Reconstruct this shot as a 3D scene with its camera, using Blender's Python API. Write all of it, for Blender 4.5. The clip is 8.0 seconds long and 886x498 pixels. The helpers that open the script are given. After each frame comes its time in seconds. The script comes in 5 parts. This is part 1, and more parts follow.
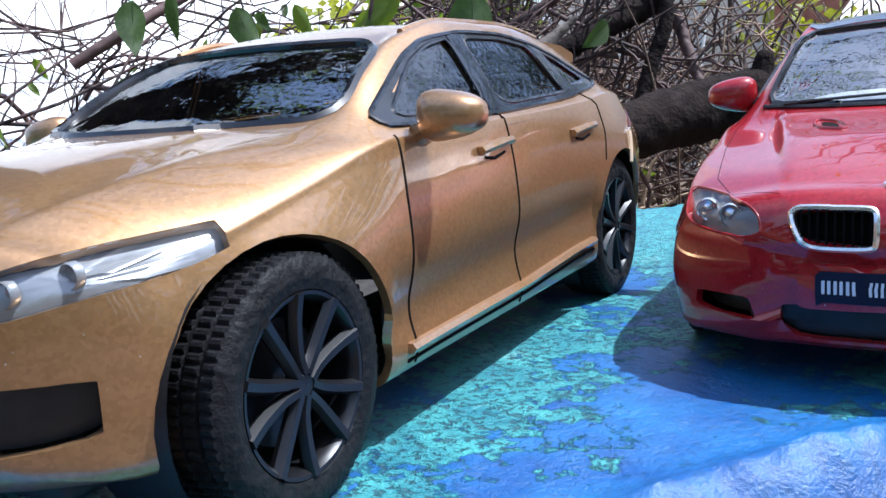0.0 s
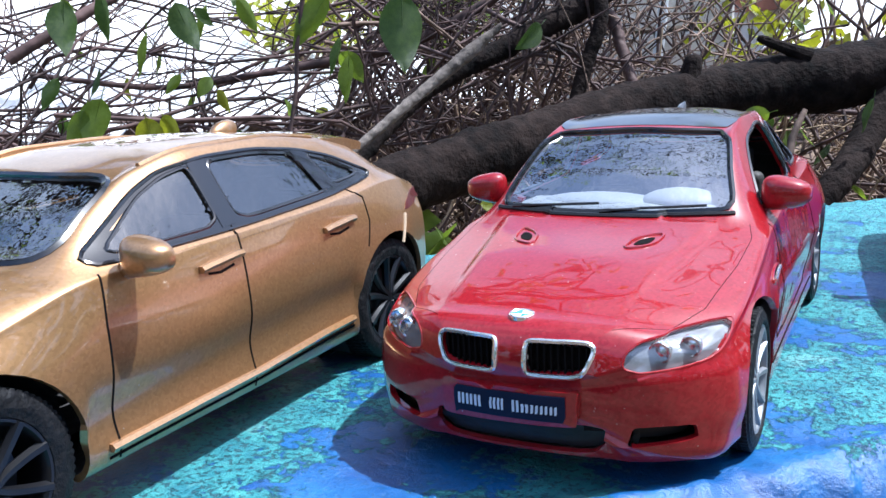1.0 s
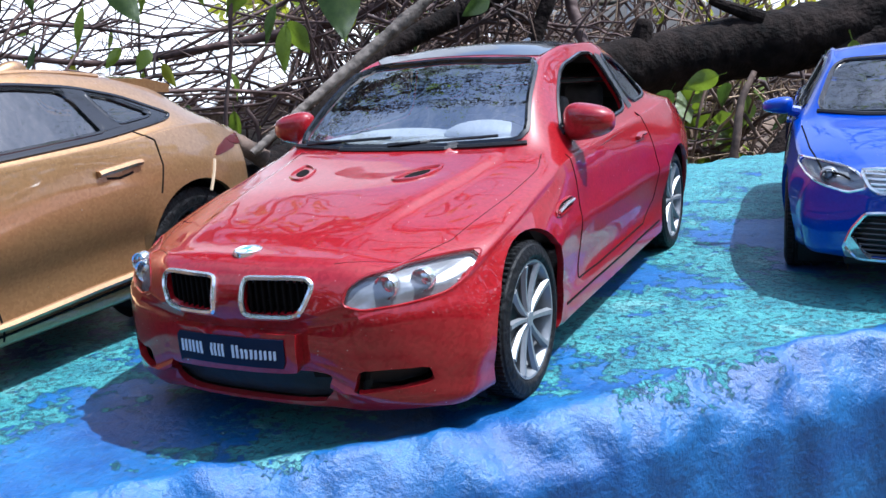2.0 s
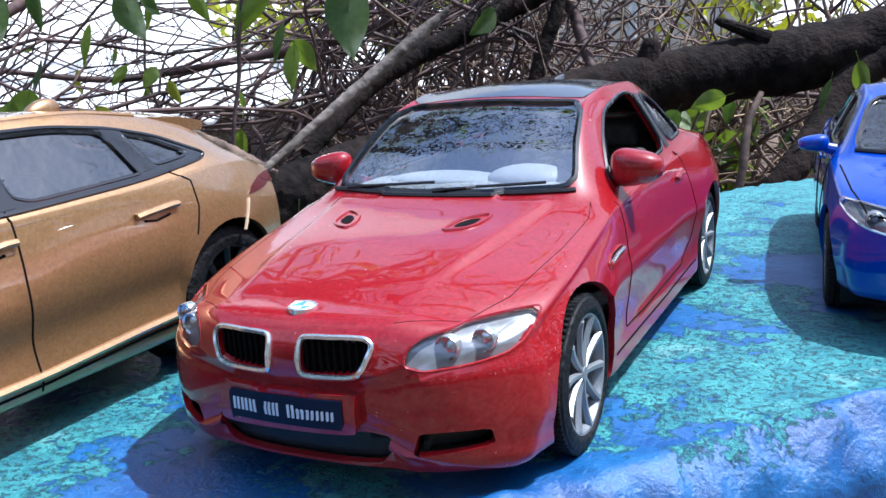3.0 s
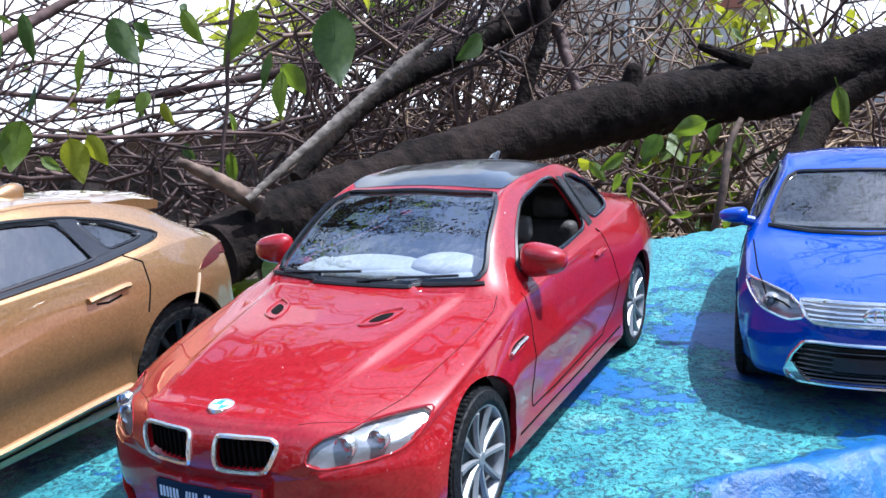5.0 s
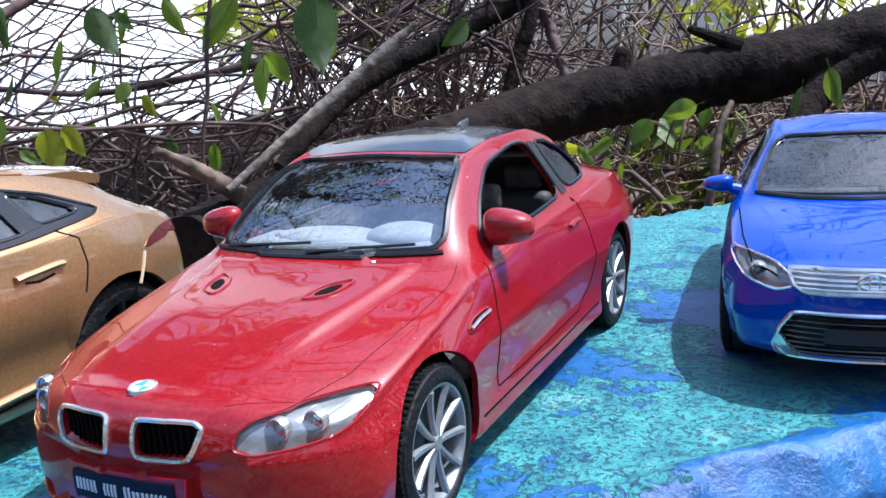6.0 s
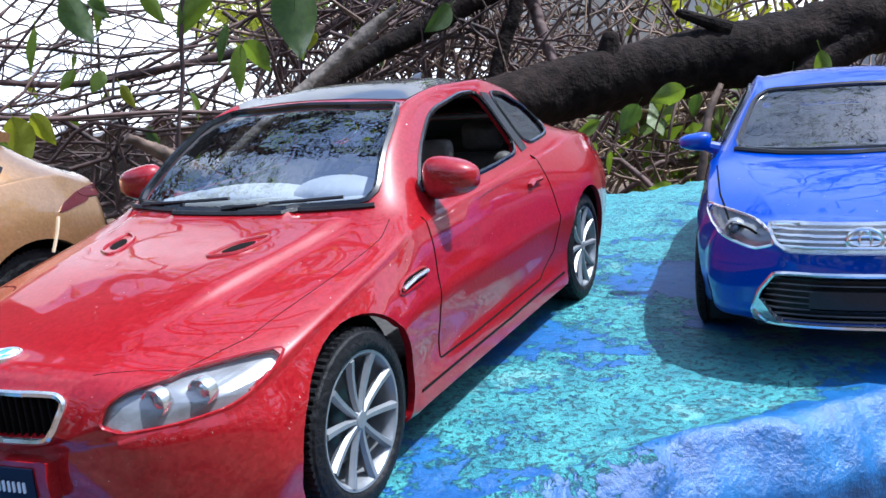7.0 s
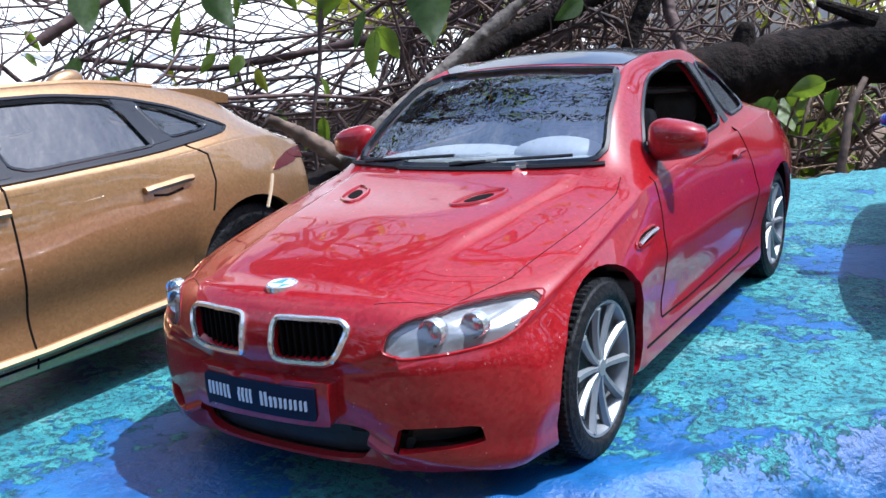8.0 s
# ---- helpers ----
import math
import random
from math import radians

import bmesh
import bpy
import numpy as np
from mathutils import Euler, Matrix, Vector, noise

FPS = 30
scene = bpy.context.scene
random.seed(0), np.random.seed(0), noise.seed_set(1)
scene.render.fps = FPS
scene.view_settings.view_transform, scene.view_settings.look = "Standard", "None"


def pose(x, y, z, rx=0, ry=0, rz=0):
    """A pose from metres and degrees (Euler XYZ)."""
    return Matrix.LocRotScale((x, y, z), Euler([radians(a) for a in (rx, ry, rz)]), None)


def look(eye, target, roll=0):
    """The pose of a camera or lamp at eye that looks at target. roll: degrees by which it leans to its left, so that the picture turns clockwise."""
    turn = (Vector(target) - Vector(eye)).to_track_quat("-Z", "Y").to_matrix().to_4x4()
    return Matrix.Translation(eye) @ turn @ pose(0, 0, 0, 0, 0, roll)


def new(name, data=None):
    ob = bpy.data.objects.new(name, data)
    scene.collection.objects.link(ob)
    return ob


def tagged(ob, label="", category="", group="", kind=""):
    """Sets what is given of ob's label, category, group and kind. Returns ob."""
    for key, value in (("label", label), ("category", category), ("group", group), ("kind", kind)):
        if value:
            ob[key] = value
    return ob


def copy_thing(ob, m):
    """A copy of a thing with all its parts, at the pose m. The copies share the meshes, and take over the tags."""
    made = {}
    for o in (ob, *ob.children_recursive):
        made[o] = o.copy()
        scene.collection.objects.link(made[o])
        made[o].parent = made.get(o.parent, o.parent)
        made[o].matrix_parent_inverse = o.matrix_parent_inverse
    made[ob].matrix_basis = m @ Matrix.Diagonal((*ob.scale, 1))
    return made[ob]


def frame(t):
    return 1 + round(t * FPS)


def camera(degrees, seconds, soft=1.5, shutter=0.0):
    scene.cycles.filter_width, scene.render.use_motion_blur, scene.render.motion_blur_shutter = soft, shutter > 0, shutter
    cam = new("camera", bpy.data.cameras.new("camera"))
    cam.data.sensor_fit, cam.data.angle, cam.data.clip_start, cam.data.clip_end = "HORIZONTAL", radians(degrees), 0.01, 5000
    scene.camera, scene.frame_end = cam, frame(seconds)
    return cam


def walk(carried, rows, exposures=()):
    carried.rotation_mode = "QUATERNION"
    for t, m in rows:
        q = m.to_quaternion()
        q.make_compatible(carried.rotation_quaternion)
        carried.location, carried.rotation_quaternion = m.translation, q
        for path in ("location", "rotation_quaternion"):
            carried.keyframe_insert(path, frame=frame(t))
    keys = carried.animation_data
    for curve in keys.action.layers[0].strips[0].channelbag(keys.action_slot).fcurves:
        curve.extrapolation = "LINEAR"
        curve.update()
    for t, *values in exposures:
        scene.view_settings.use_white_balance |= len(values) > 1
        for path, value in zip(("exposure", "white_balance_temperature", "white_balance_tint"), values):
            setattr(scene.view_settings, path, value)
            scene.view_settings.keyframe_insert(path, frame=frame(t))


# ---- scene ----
cam = camera(52.80, 8.0)
PATH = [
    (0, 0.00292, -0.15806, 0.03265, 29.268, -9.814, -3.954),
    (0.3, 0.01318, -0.15794, 0.04094, 28.152, -10.737, -3.257),
    (0.5, 0.01716, -0.15914, 0.04462, 27.803, -10.866, -3.037),
    (0.7, 0.02416, -0.15911, 0.04609, 27.897, -11.203, -3.206),
    (1, 0.03980, -0.15615, 0.05052, 27.756, -11.573, -2.957),
    (1.5, 0.06229, -0.13665, 0.04466, 26.404, -11.881, -3.757),
    (1.7, 0.06184, -0.13525, 0.04081, 26.861, -13.097, -3.936),
    (2.8, 0.05607, -0.13429, 0.04454, 27.110, -12.247, -3.873),
    (3, 0.05425, -0.13508, 0.04577, 26.836, -12.161, -3.727),
    (3.5, 0.05676, -0.14131, 0.05353, 26.799, -11.753, -3.537),
    (4, 0.05814, -0.14117, 0.05054, 26.591, -11.995, -3.220),
    (4.5, 0.06038, -0.13735, 0.05331, 26.840, -12.169, -3.171),
    (5, 0.06915, -0.13748, 0.05877, 26.910, -11.737, -3.669),
    (5.2, 0.07029, -0.13724, 0.05629, 26.513, -12.040, -3.258),
    (6.3, 0.06897, -0.12188, 0.04912, 26.649, -12.078, -4.691),
    (6.5, 0.06989, -0.11932, 0.04521, 26.632, -12.067, -4.657),
    (7, 0.06963, -0.11218, 0.04413, 26.306, -12.372, -4.893),
    (7.3, 0.06208, -0.11256, 0.03781, 27.490, -12.369, -5.114),
    (7.5, 0.05874, -0.11541, 0.03986, 28.739, -13.525, -5.335),
    (7.7, 0.05441, -0.12121, 0.04322, 29.848, -11.892, -4.676),
    (8, 0.05824, -0.12236, 0.04152, 32.977, -12.278, -4.092),
]


def aim(x, y, z, yaw, pitch, roll):
    """Camera pose from an eye, yaw to the left of +y, pitch upwards and roll."""
    return pose(x, y, z, 0, 0, yaw) @ pose(0, 0, 0, 90 + pitch, 0, 0) @ pose(0, 0, 0, 0, 0, roll)


EXPOSURES = [(t, stops, 5330, 10) for t, stops in ((0.0, 0.75), (0.5, 0.88), (1.0, 0.8), (1.5, 0.7), (3.5, 0.68), (4.5, 0.85), (5.2, 0.85), (6.5, 0.6), (7.0, 0.75), (8.0, 0.64))]
walk(cam, [(t, aim(*row)) for t, *row in PATH], EXPOSURES)
# path end

# ---- light ----
world = bpy.data.worlds.new("sky")
scene.world = world
world.use_nodes = True
wn = world.node_tree
sky = wn.nodes.new("ShaderNodeTexSky")
sky.sky_type = "NISHITA"
sky.sun_disc = False
sky.sun_elevation = radians(62)
sky.sun_rotation = radians(61)
sky.dust_density = 3.0
wn.nodes["Background"].inputs["Strength"].default_value = 0.15
# thin broken haze over the whole sky
way, haze, thin, veil = (wn.nodes.new(k) for k in ("ShaderNodeTexCoord", "ShaderNodeTexNoise", "ShaderNodeMapRange", "ShaderNodeMix"))
haze.inputs["Scale"].default_value, haze.inputs["Detail"].default_value = 3.0, 7
thin.inputs["From Min"].default_value, thin.inputs["From Max"].default_value, thin.inputs["To Max"].default_value = 0.42, 0.68, 0.6
veil.data_type = "RGBA"
veil.inputs[7].default_value = (5.6, 5.7, 5.9, 1)
wn.links.new(way.outputs["Generated"], haze.inputs["Vector"])
wn.links.new(haze.outputs["Fac"], thin.inputs["Value"])
wn.links.new(thin.outputs[0], veil.inputs[0])
wn.links.new(sky.outputs["Color"], veil.inputs[6])
wn.links.new(veil.outputs[2], wn.nodes["Background"].inputs["Color"])
sun = new("sun", bpy.data.lights.new("sun", "SUN"))
sun.data.energy, sun.data.angle, sun.data.color = 4.6, radians(0.53), (1.0, 0.95, 0.86)
sun.matrix_world = look((0.45, 0.25, 1.0), (0, 0, 0))


# ---- materials ----
def mat(name, rgb, rough=0.5, metal=0.0, coat=0.0, vary=0.0, scale=200.0, bump=0.0, bscale=None, second=None, emit=None, spec=None):
    """A Principled material whose colour wanders over two scales of noise, with fine relief."""
    m = bpy.data.materials.new(name)
    m.use_nodes = True
    n, l = m.node_tree.nodes, m.node_tree.links
    p = n["Principled BSDF"]
    p.inputs["Base Color"].default_value = (*rgb, 1)
    p.inputs["Roughness"].default_value = rough
    p.inputs["Metallic"].default_value = metal
    p.inputs["Coat Weight"].default_value = coat
    p.inputs["Coat Roughness"].default_value = 0.04
    if spec is not None:
        p.inputs["Specular IOR Level"].default_value = spec
    tc = n.new("ShaderNodeTexCoord")
    if vary:
        big, small = n.new("ShaderNodeTexNoise"), n.new("ShaderNodeTexNoise")
        big.inputs["Scale"].default_value, small.inputs["Scale"].default_value = scale * 0.12, scale
        big.inputs["Detail"].default_value, small.inputs["Detail"].default_value = 5, 8
        for t in (big, small):
            l.new(tc.outputs["Object"], t.inputs["Vector"])
        add = n.new("ShaderNodeMath")
        add.operation = "ADD"
        l.new(big.outputs["Fac"], add.inputs[0])
        l.new(small.outputs["Fac"], add.inputs[1])
        ramp = n.new("ShaderNodeMapRange")
        ramp.inputs["From Min"].default_value, ramp.inputs["From Max"].default_value = 0.75, 1.25
        l.new(add.outputs[0], ramp.inputs["Value"])
        mix = n.new("ShaderNodeMix")
        mix.data_type = "RGBA"
        a = tuple(max(0.0, c * (1 - vary)) for c in rgb)
        b = second or tuple(min(1.0, c * (1 + vary)) for c in rgb)
        mix.inputs[6].default_value, mix.inputs[7].default_value = (*a, 1), (*b, 1)
        l.new(ramp.outputs[0], mix.inputs[0])
        l.new(mix.outputs[2], p.inputs["Base Color"])
    if bump:
        nz, bp = n.new("ShaderNodeTexNoise"), n.new("ShaderNodeBump")
        nz.inputs["Scale"].default_value, nz.inputs["Detail"].default_value = bscale or scale, 6
        bp.inputs["Strength"].default_value, bp.inputs["Distance"].default_value = bump, 0.002
        l.new(tc.outputs["Object"], nz.inputs["Vector"])
        l.new(nz.outputs["Fac"], bp.inputs["Height"])
        l.new(bp.outputs["Normal"], p.inputs["Normal"])
    return m


def car_paint(name, rgb, metal, rough, flake):
    """Lacquered die-cast paint: flakes, dust specks and orange peel under a clear coat."""
    m = mat(name, rgb, rough, metal, 1.0, spec=0.15 if metal == 0 else None)
    n, l = m.node_tree.nodes, m.node_tree.links
    p = n["Principled BSDF"]
    tc = n.new("ShaderNodeTexCoord")
    cells, dust, peel = n.new("ShaderNodeTexVoronoi"), n.new("ShaderNodeTexNoise"), n.new("ShaderNodeTexNoise")
    cells.inputs["Scale"].default_value, dust.inputs["Scale"].default_value, peel.inputs["Scale"].default_value = 2600, 2300, 75
    dust.inputs["Detail"].default_value, peel.inputs["Detail"].default_value = 3, 2
    for t in (cells, dust, peel):
        l.new(tc.outputs["Object"], t.inputs["Vector"])
    mix = n.new("ShaderNodeMix")
    mix.data_type = "RGBA"
    bright = tuple(min(1.0, c * (1 + flake) + 0.02 * flake) for c in rgb)
    mix.inputs[6].default_value, mix.inputs[7].default_value = (*rgb, 1), (*bright, 1)
    l.new(cells.outputs["Color"], mix.inputs[0])
    speck = n.new("ShaderNodeMapRange")
    speck.inputs["From Min"].default_value, speck.inputs["From Max"].default_value = 0.735, 0.775
    l.new(dust.outputs["Fac"], speck.inputs["Value"])
    dusty = n.new("ShaderNodeMix")
    dusty.data_type = "RGBA"
    dusty.inputs[7].default_value = (0.62, 0.58, 0.52, 1)
    l.new(speck.outputs[0], dusty.inputs[0])
    l.new(mix.outputs[2], dusty.inputs[6])
    l.new(dusty.outputs[2], p.inputs["Base Color"])
    bp = n.new("ShaderNodeBump")
    bp.inputs["Strength"].default_value, bp.inputs["Distance"].default_value = 0.16, 0.0012
    p.inputs["Coat IOR"].default_value = 1.6
    p.inputs["Coat Roughness"].default_value = 0.02
    l.new(peel.outputs["Fac"], bp.inputs["Height"])
    l.new(bp.outputs["Normal"], p.inputs["Coat Normal"])
    return m


def glass(name, tint, ior=1.9, gloss_rough=0.005):
    """A clear or tinted pane: what passes is tinted, what glances off is mirrored."""
    m = bpy.data.materials.new(name)
    m.use_nodes = True
    n, l = m.node_tree.nodes, m.node_tree.links
    n.remove(n["Principled BSDF"])
    through_, shine, mix, fr = n.new("ShaderNodeBsdfTransparent"), n.new("ShaderNodeBsdfGlossy"), n.new("ShaderNodeMixShader"), n.new("ShaderNodeFresnel")
    nz, bp = n.new("ShaderNodeTexNoise"), n.new("ShaderNodeBump")
    nz.inputs["Scale"].default_value, nz.inputs["Detail"].default_value = 130, 4
    bp.inputs["Strength"].default_value, bp.inputs["Distance"].default_value = 0.30, 0.001
    tc = n.new("ShaderNodeTexCoord")
    l.new(tc.outputs["Object"], nz.inputs["Vector"])
    l.new(nz.outputs["Fac"], bp.inputs["Height"])
    l.new(bp.outputs["Normal"], shine.inputs["Normal"])
    through_.inputs["Color"].default_value = (*tint, 1)
    shine.inputs["Roughness"].default_value = gloss_rough
    fr.inputs["IOR"].default_value = ior
    l.new(fr.outputs[0], mix.inputs[0])
    l.new(through_.outputs[0], mix.inputs[1])
    l.new(shine.outputs[0], mix.inputs[2])
    l.new(mix.outputs[0], n["Material Output"].inputs["Surface"])
    return m


def peeling_paint():
    """Two coats of old paint on concrete: deep blue, with flaking turquoise over it."""
    m = bpy.data.materials.new("peeling_blue_paint")
    m.use_nodes = True
    n, l = m.node_tree.nodes, m.node_tree.links
    p = n["Principled BSDF"]
    tc = n.new("ShaderNodeTexCoord")

    def noise_at(scale, detail, rough=0.6, distort=0.0):
        t = n.new("ShaderNodeTexNoise")
        t.inputs["Scale"].default_value, t.inputs["Detail"].default_value = scale, detail
        t.inputs["Roughness"].default_value, t.inputs["Distortion"].default_value = rough, distort
        l.new(tc.outputs["Object"], t.inputs["Vector"])
        return t.outputs["Fac"]

    def stretch(value, low, high):
        r = n.new("ShaderNodeMapRange")
        r.inputs["From Min"].default_value, r.inputs["From Max"].default_value = low, high
        l.new(value, r.inputs["Value"])
        return r.outputs[0]

    def blend(fac, a, b):
        x = n.new("ShaderNodeMix")
        x.data_type = "RGBA"
        l.new(fac, x.inputs[0])
        for slot, c in ((6, a), (7, b)):
            if isinstance(c, tuple):
                x.inputs[slot].default_value = (*c, 1)
            else:
                l.new(c, x.inputs[slot])
        return x.outputs[2]

    def calc(op, a, b):
        x = n.new("ShaderNodeMath")
        x.operation = op
        for slot, v in ((0, a), (1, b)):
            if isinstance(v, (int, float)):
                x.inputs[slot].default_value = v
            else:
                l.new(v, x.inputs[slot])
        return x.outputs[0]

    away = n.new("ShaderNodeVectorMath")
    away.operation = "DOT_PRODUCT"
    away.inputs[1].default_value = (-0.733, 0.68, 0)
    l.new(tc.outputs["Object"], away.inputs[0])
    # the top coat has worn off along the near rim and lies whole on the far side
    worn = calc("MULTIPLY", calc("SUBTRACT", stretch(away.outputs["Value"], -0.060, -0.044), 1.0), 0.12)
    whole = calc("MULTIPLY", stretch(away.outputs["Value"], 0.0, 0.07), 0.07)
    flakes = calc("ADD", calc("MULTIPLY", noise_at(30, 4, 0.55), 0.60), calc("MULTIPLY", noise_at(300, 9, 0.78, 0.3), 0.40))
    flakes = calc("ADD", flakes, calc("ADD", worn, whole))
    coat = stretch(flakes, 0.478, 0.488)
    blue = blend(stretch(noise_at(85, 6), 0.35, 0.65), (0.007, 0.075, 0.27), (0.020, 0.145, 0.39))
    teal = blend(stretch(noise_at(140, 7, 0.7), 0.38, 0.66), (0.024, 0.215, 0.27), (0.085, 0.42, 0.42))
    pale = stretch(noise_at(55, 7, 0.7), 0.60, 0.64)
    teal = blend(calc("MULTIPLY", pale, 0.5), teal, (0.24, 0.54, 0.54))
    pits = calc("MAXIMUM", stretch(noise_at(950, 3, 0.6, 0.6), 0.545, 0.585), stretch(noise_at(420, 5, 0.75), 0.60, 0.63))
    teal = blend(calc("MULTIPLY", pits, 0.8), teal, (0.012, 0.075, 0.11))
    paint = blend(coat, blend(calc("MULTIPLY", pits, 0.35), blue, (0.006, 0.05, 0.13)), teal)
    chips = stretch(noise_at(130, 6, 0.7), 0.71, 0.725)
    paint = blend(chips, paint, (0.27, 0.20, 0.17))
    l.new(paint, p.inputs["Base Color"])
    l.new(calc("ADD", calc("MULTIPLY", coat, 0.10), 0.38), p.inputs["Roughness"])
    p.inputs["Specular IOR Level"].default_value = 0.8
    height = calc("ADD", calc("MULTIPLY", coat, 0.5), calc("ADD", calc("MULTIPLY", calc("MULTIPLY", noise_at(1300, 5, 0.7), calc("ADD", coat, 0.5)), 0.5), calc("MULTIPLY", noise_at(110, 6), 0.9)))
    height = calc("SUBTRACT", height, calc("MULTIPLY", calc("MULTIPLY", pits, coat), 0.5))
    bp = n.new("ShaderNodeBump")
    bp.inputs["Strength"].default_value, bp.inputs["Distance"].default_value = 1.0, 0.0010
    l.new(height, bp.inputs["Height"])
    l.new(bp.outputs["Normal"], p.inputs["Normal"])
    return m


RED = car_paint("red_lacquer", (0.23, 0.0018, 0.006), 0.0, 0.34, 0.35)
GOLD = car_paint("gold_lacquer", (0.36, 0.20, 0.085), 0.70, 0.34, 0.3)
BLUE = car_paint("blue_lacquer", (0.0005, 0.042, 0.36), 0.0, 0.32, 0.15)
CARBON = mat("black_roof_lacquer", (0.018, 0.02, 0.024), 0.3, 0, 1.0, 0.4, 900)
BLACK = mat("black_plastic", (0.012, 0.012, 0.014), 0.45, 0, 0, 0.4, 500, 0.1)
GLOSS_BLACK = mat("gloss_black_trim", (0.008, 0.008, 0.01), 0.18, 0, 0.6)
RUBBER = mat("tyre_rubber", (0.007, 0.007, 0.008), 0.6, 0, 0, 0.5, 900, 0.3, None, None, None, 0.25)
SILVER = mat("silver_rim", (0.27, 0.28, 0.295), 0.48, 0.6, 0, 0.08, 700, 0.05)
DARK_RIM = mat("dark_rim", (0.010, 0.010, 0.012), 0.35, 0.3, 0.2)
CHROME = mat("chrome", (0.86, 0.87, 0.88), 0.16, 0.85)
REFLECTOR = mat("lamp_reflector", (0.32, 0.33, 0.35), 0.24, 0.4, 0, 0.2, 500, 0.03)
WHITE_PL = mat("pale_plastic", (0.60, 0.62, 0.64), 0.5, 0, 0, 0.06, 500, 0.05)
SEAT_MAT = mat("dark_seat_plastic", (0.06, 0.056, 0.056), 0.6, 0, 0, 0.3, 700, 0.2)
CLEAR = glass("clear_pane", (0.80, 0.86, 0.92), 6.5)
SHADED = glass("grey_pane", (0.62, 0.68, 0.74), 3.0)
TINTED = glass("smoked_pane", (0.24, 0.28, 0.34), 2.7)
LENS = glass("lamp_lens", (0.97, 0.98, 0.99), 1.45)
LAMP_GLASS = mat("projector_glass", (0.10, 0.13, 0.18), 0.08, 0, 1.0)
TAIL_RED = mat("red_lens", (0.07, 0.003, 0.004), 0.3, 0, 0.15)
# pale tone of a body crease in the light, no lens
LIT_CREASE = mat("lit_crease_paint", (0.55, 0.42, 0.28), 0.25, 0, 0.4)
PLATE = mat("navy_plate", (0.006, 0.012, 0.035), 0.5, 0, 0.0, 0.2, 500, 0, None, None, None, 0.2)
PLATE_INK = mat("pale_plate_ink", (0.62, 0.70, 0.80), 0.5)
BADGE_BLUE = mat("badge_blue", (0.03, 0.27, 0.62), 0.25, 0, 0.8)
BADGE_WHITE = mat("badge_white", (0.80, 0.82, 0.84), 0.25, 0, 0.8)
SEAM = mat("seam_shadow_gap", (0.006, 0.005, 0.005), 0.9, 0, 0, 0, 200, 0, None, None, None, 0.1)
LEDGE = peeling_paint()
BARK = mat("dark_bark", (0.007, 0.005, 0.0045), 0.92, 0, 0, 0.6, 110, 0.9, 300, (0.026, 0.017, 0.014), None, 0.15)
GREY_BARK = mat("weathered_wood", (0.13, 0.10, 0.08), 0.85, 0, 0, 0.5, 120, 0.8, 200, (0.27, 0.225, 0.19))
TWIG = mat("dry_twig", (0.12, 0.075, 0.055), 0.8, 0, 0, 0.5, 90, 0.3, 200, (0.27, 0.18, 0.13))
TWIG_DARK = mat("dark_twig", (0.045, 0.028, 0.026), 0.75, 0, 0, 0.5, 90, 0.3, 200, (0.13, 0.075, 0.065))
STRAW = mat("pale_straw", (0.42, 0.30, 0.19), 0.8, 0, 0, 0.4, 90)
SOIL = mat("litter_soil", (0.075, 0.050, 0.036), 0.95, 0, 0, 0.6, 60, 1.0, 120, (0.19, 0.13, 0.09))
WHITEWASH = mat("whitewashed_plaster", (0.84, 0.83, 0.81), 0.85, 0, 0, 0.14, 14, 0.6, 40)
BLOCK = mat("grey_render_block", (0.60, 0.56, 0.51), 0.9, 0, 0, 0.25, 18, 0.8, 60)
BRICK = mat("rust_brick", (0.40, 0.17, 0.11), 0.9, 0, 0, 0.3, 20, 0.6, 50)


def leaf_material(name, rgb, second):
    m = mat(name, rgb, 0.42, 0, 0, 0.35, 120, 0.3, 160, second)
    n, l = m.node_tree.nodes, m.node_tree.links
    p, tr, mix = n["Principled BSDF"], n.new("ShaderNodeBsdfTranslucent"), n.new("ShaderNodeMixShader")
    tr.inputs["Color"].default_value = (min(1, rgb[0] * 3.5), min(1, rgb[1] * 3.0), rgb[2] * 1.2, 1)
    mix.inputs[0].default_value = 0.4
    l.new(p.outputs[0], mix.inputs[1])
    l.new(tr.outputs[0], mix.inputs[2])
    l.new(mix.outputs[0], n["Material Output"].inputs["Surface"])
    return m


LEAF = leaf_material("green_leaf", (0.080, 0.135, 0.022), (0.15, 0.21, 0.035))
LEAF_DARK = leaf_material("deep_green_leaf", (0.030, 0.065, 0.022), (0.085, 0.13, 0.03))
LEAF_LIME = leaf_material("lime_leaf", (0.14, 0.17, 0.014), (0.23, 0.25, 0.03))


# ---- mesh helpers ----
from mathutils.bvhtree import BVHTree

S = 1 / 36


def part(name, bm, material, parent=None, label="", k=1.0, crease=35, inside=None):
    """Links a bmesh as one mesh object under its thing; k scales the mesh's units to metres."""
    if k != 1.0:
        bmesh.ops.scale(bm, vec=(k, k, k), verts=bm.verts)
    me = bpy.data.meshes.new(name)
    bm.to_mesh(me)
    bm.free()
    me.materials.append(material)
    if inside:
        me.materials.append(inside)
    for f in me.polygons:
        f.use_smooth = True
    me.set_sharp_from_angle(angle=radians(crease))
    ob = new(name, me)
    ob.parent = parent
    if material in (CLEAR, SHADED, TINTED, LENS):
        ob.visible_shadow = False
    if label:
        tagged(ob, label)
    return ob


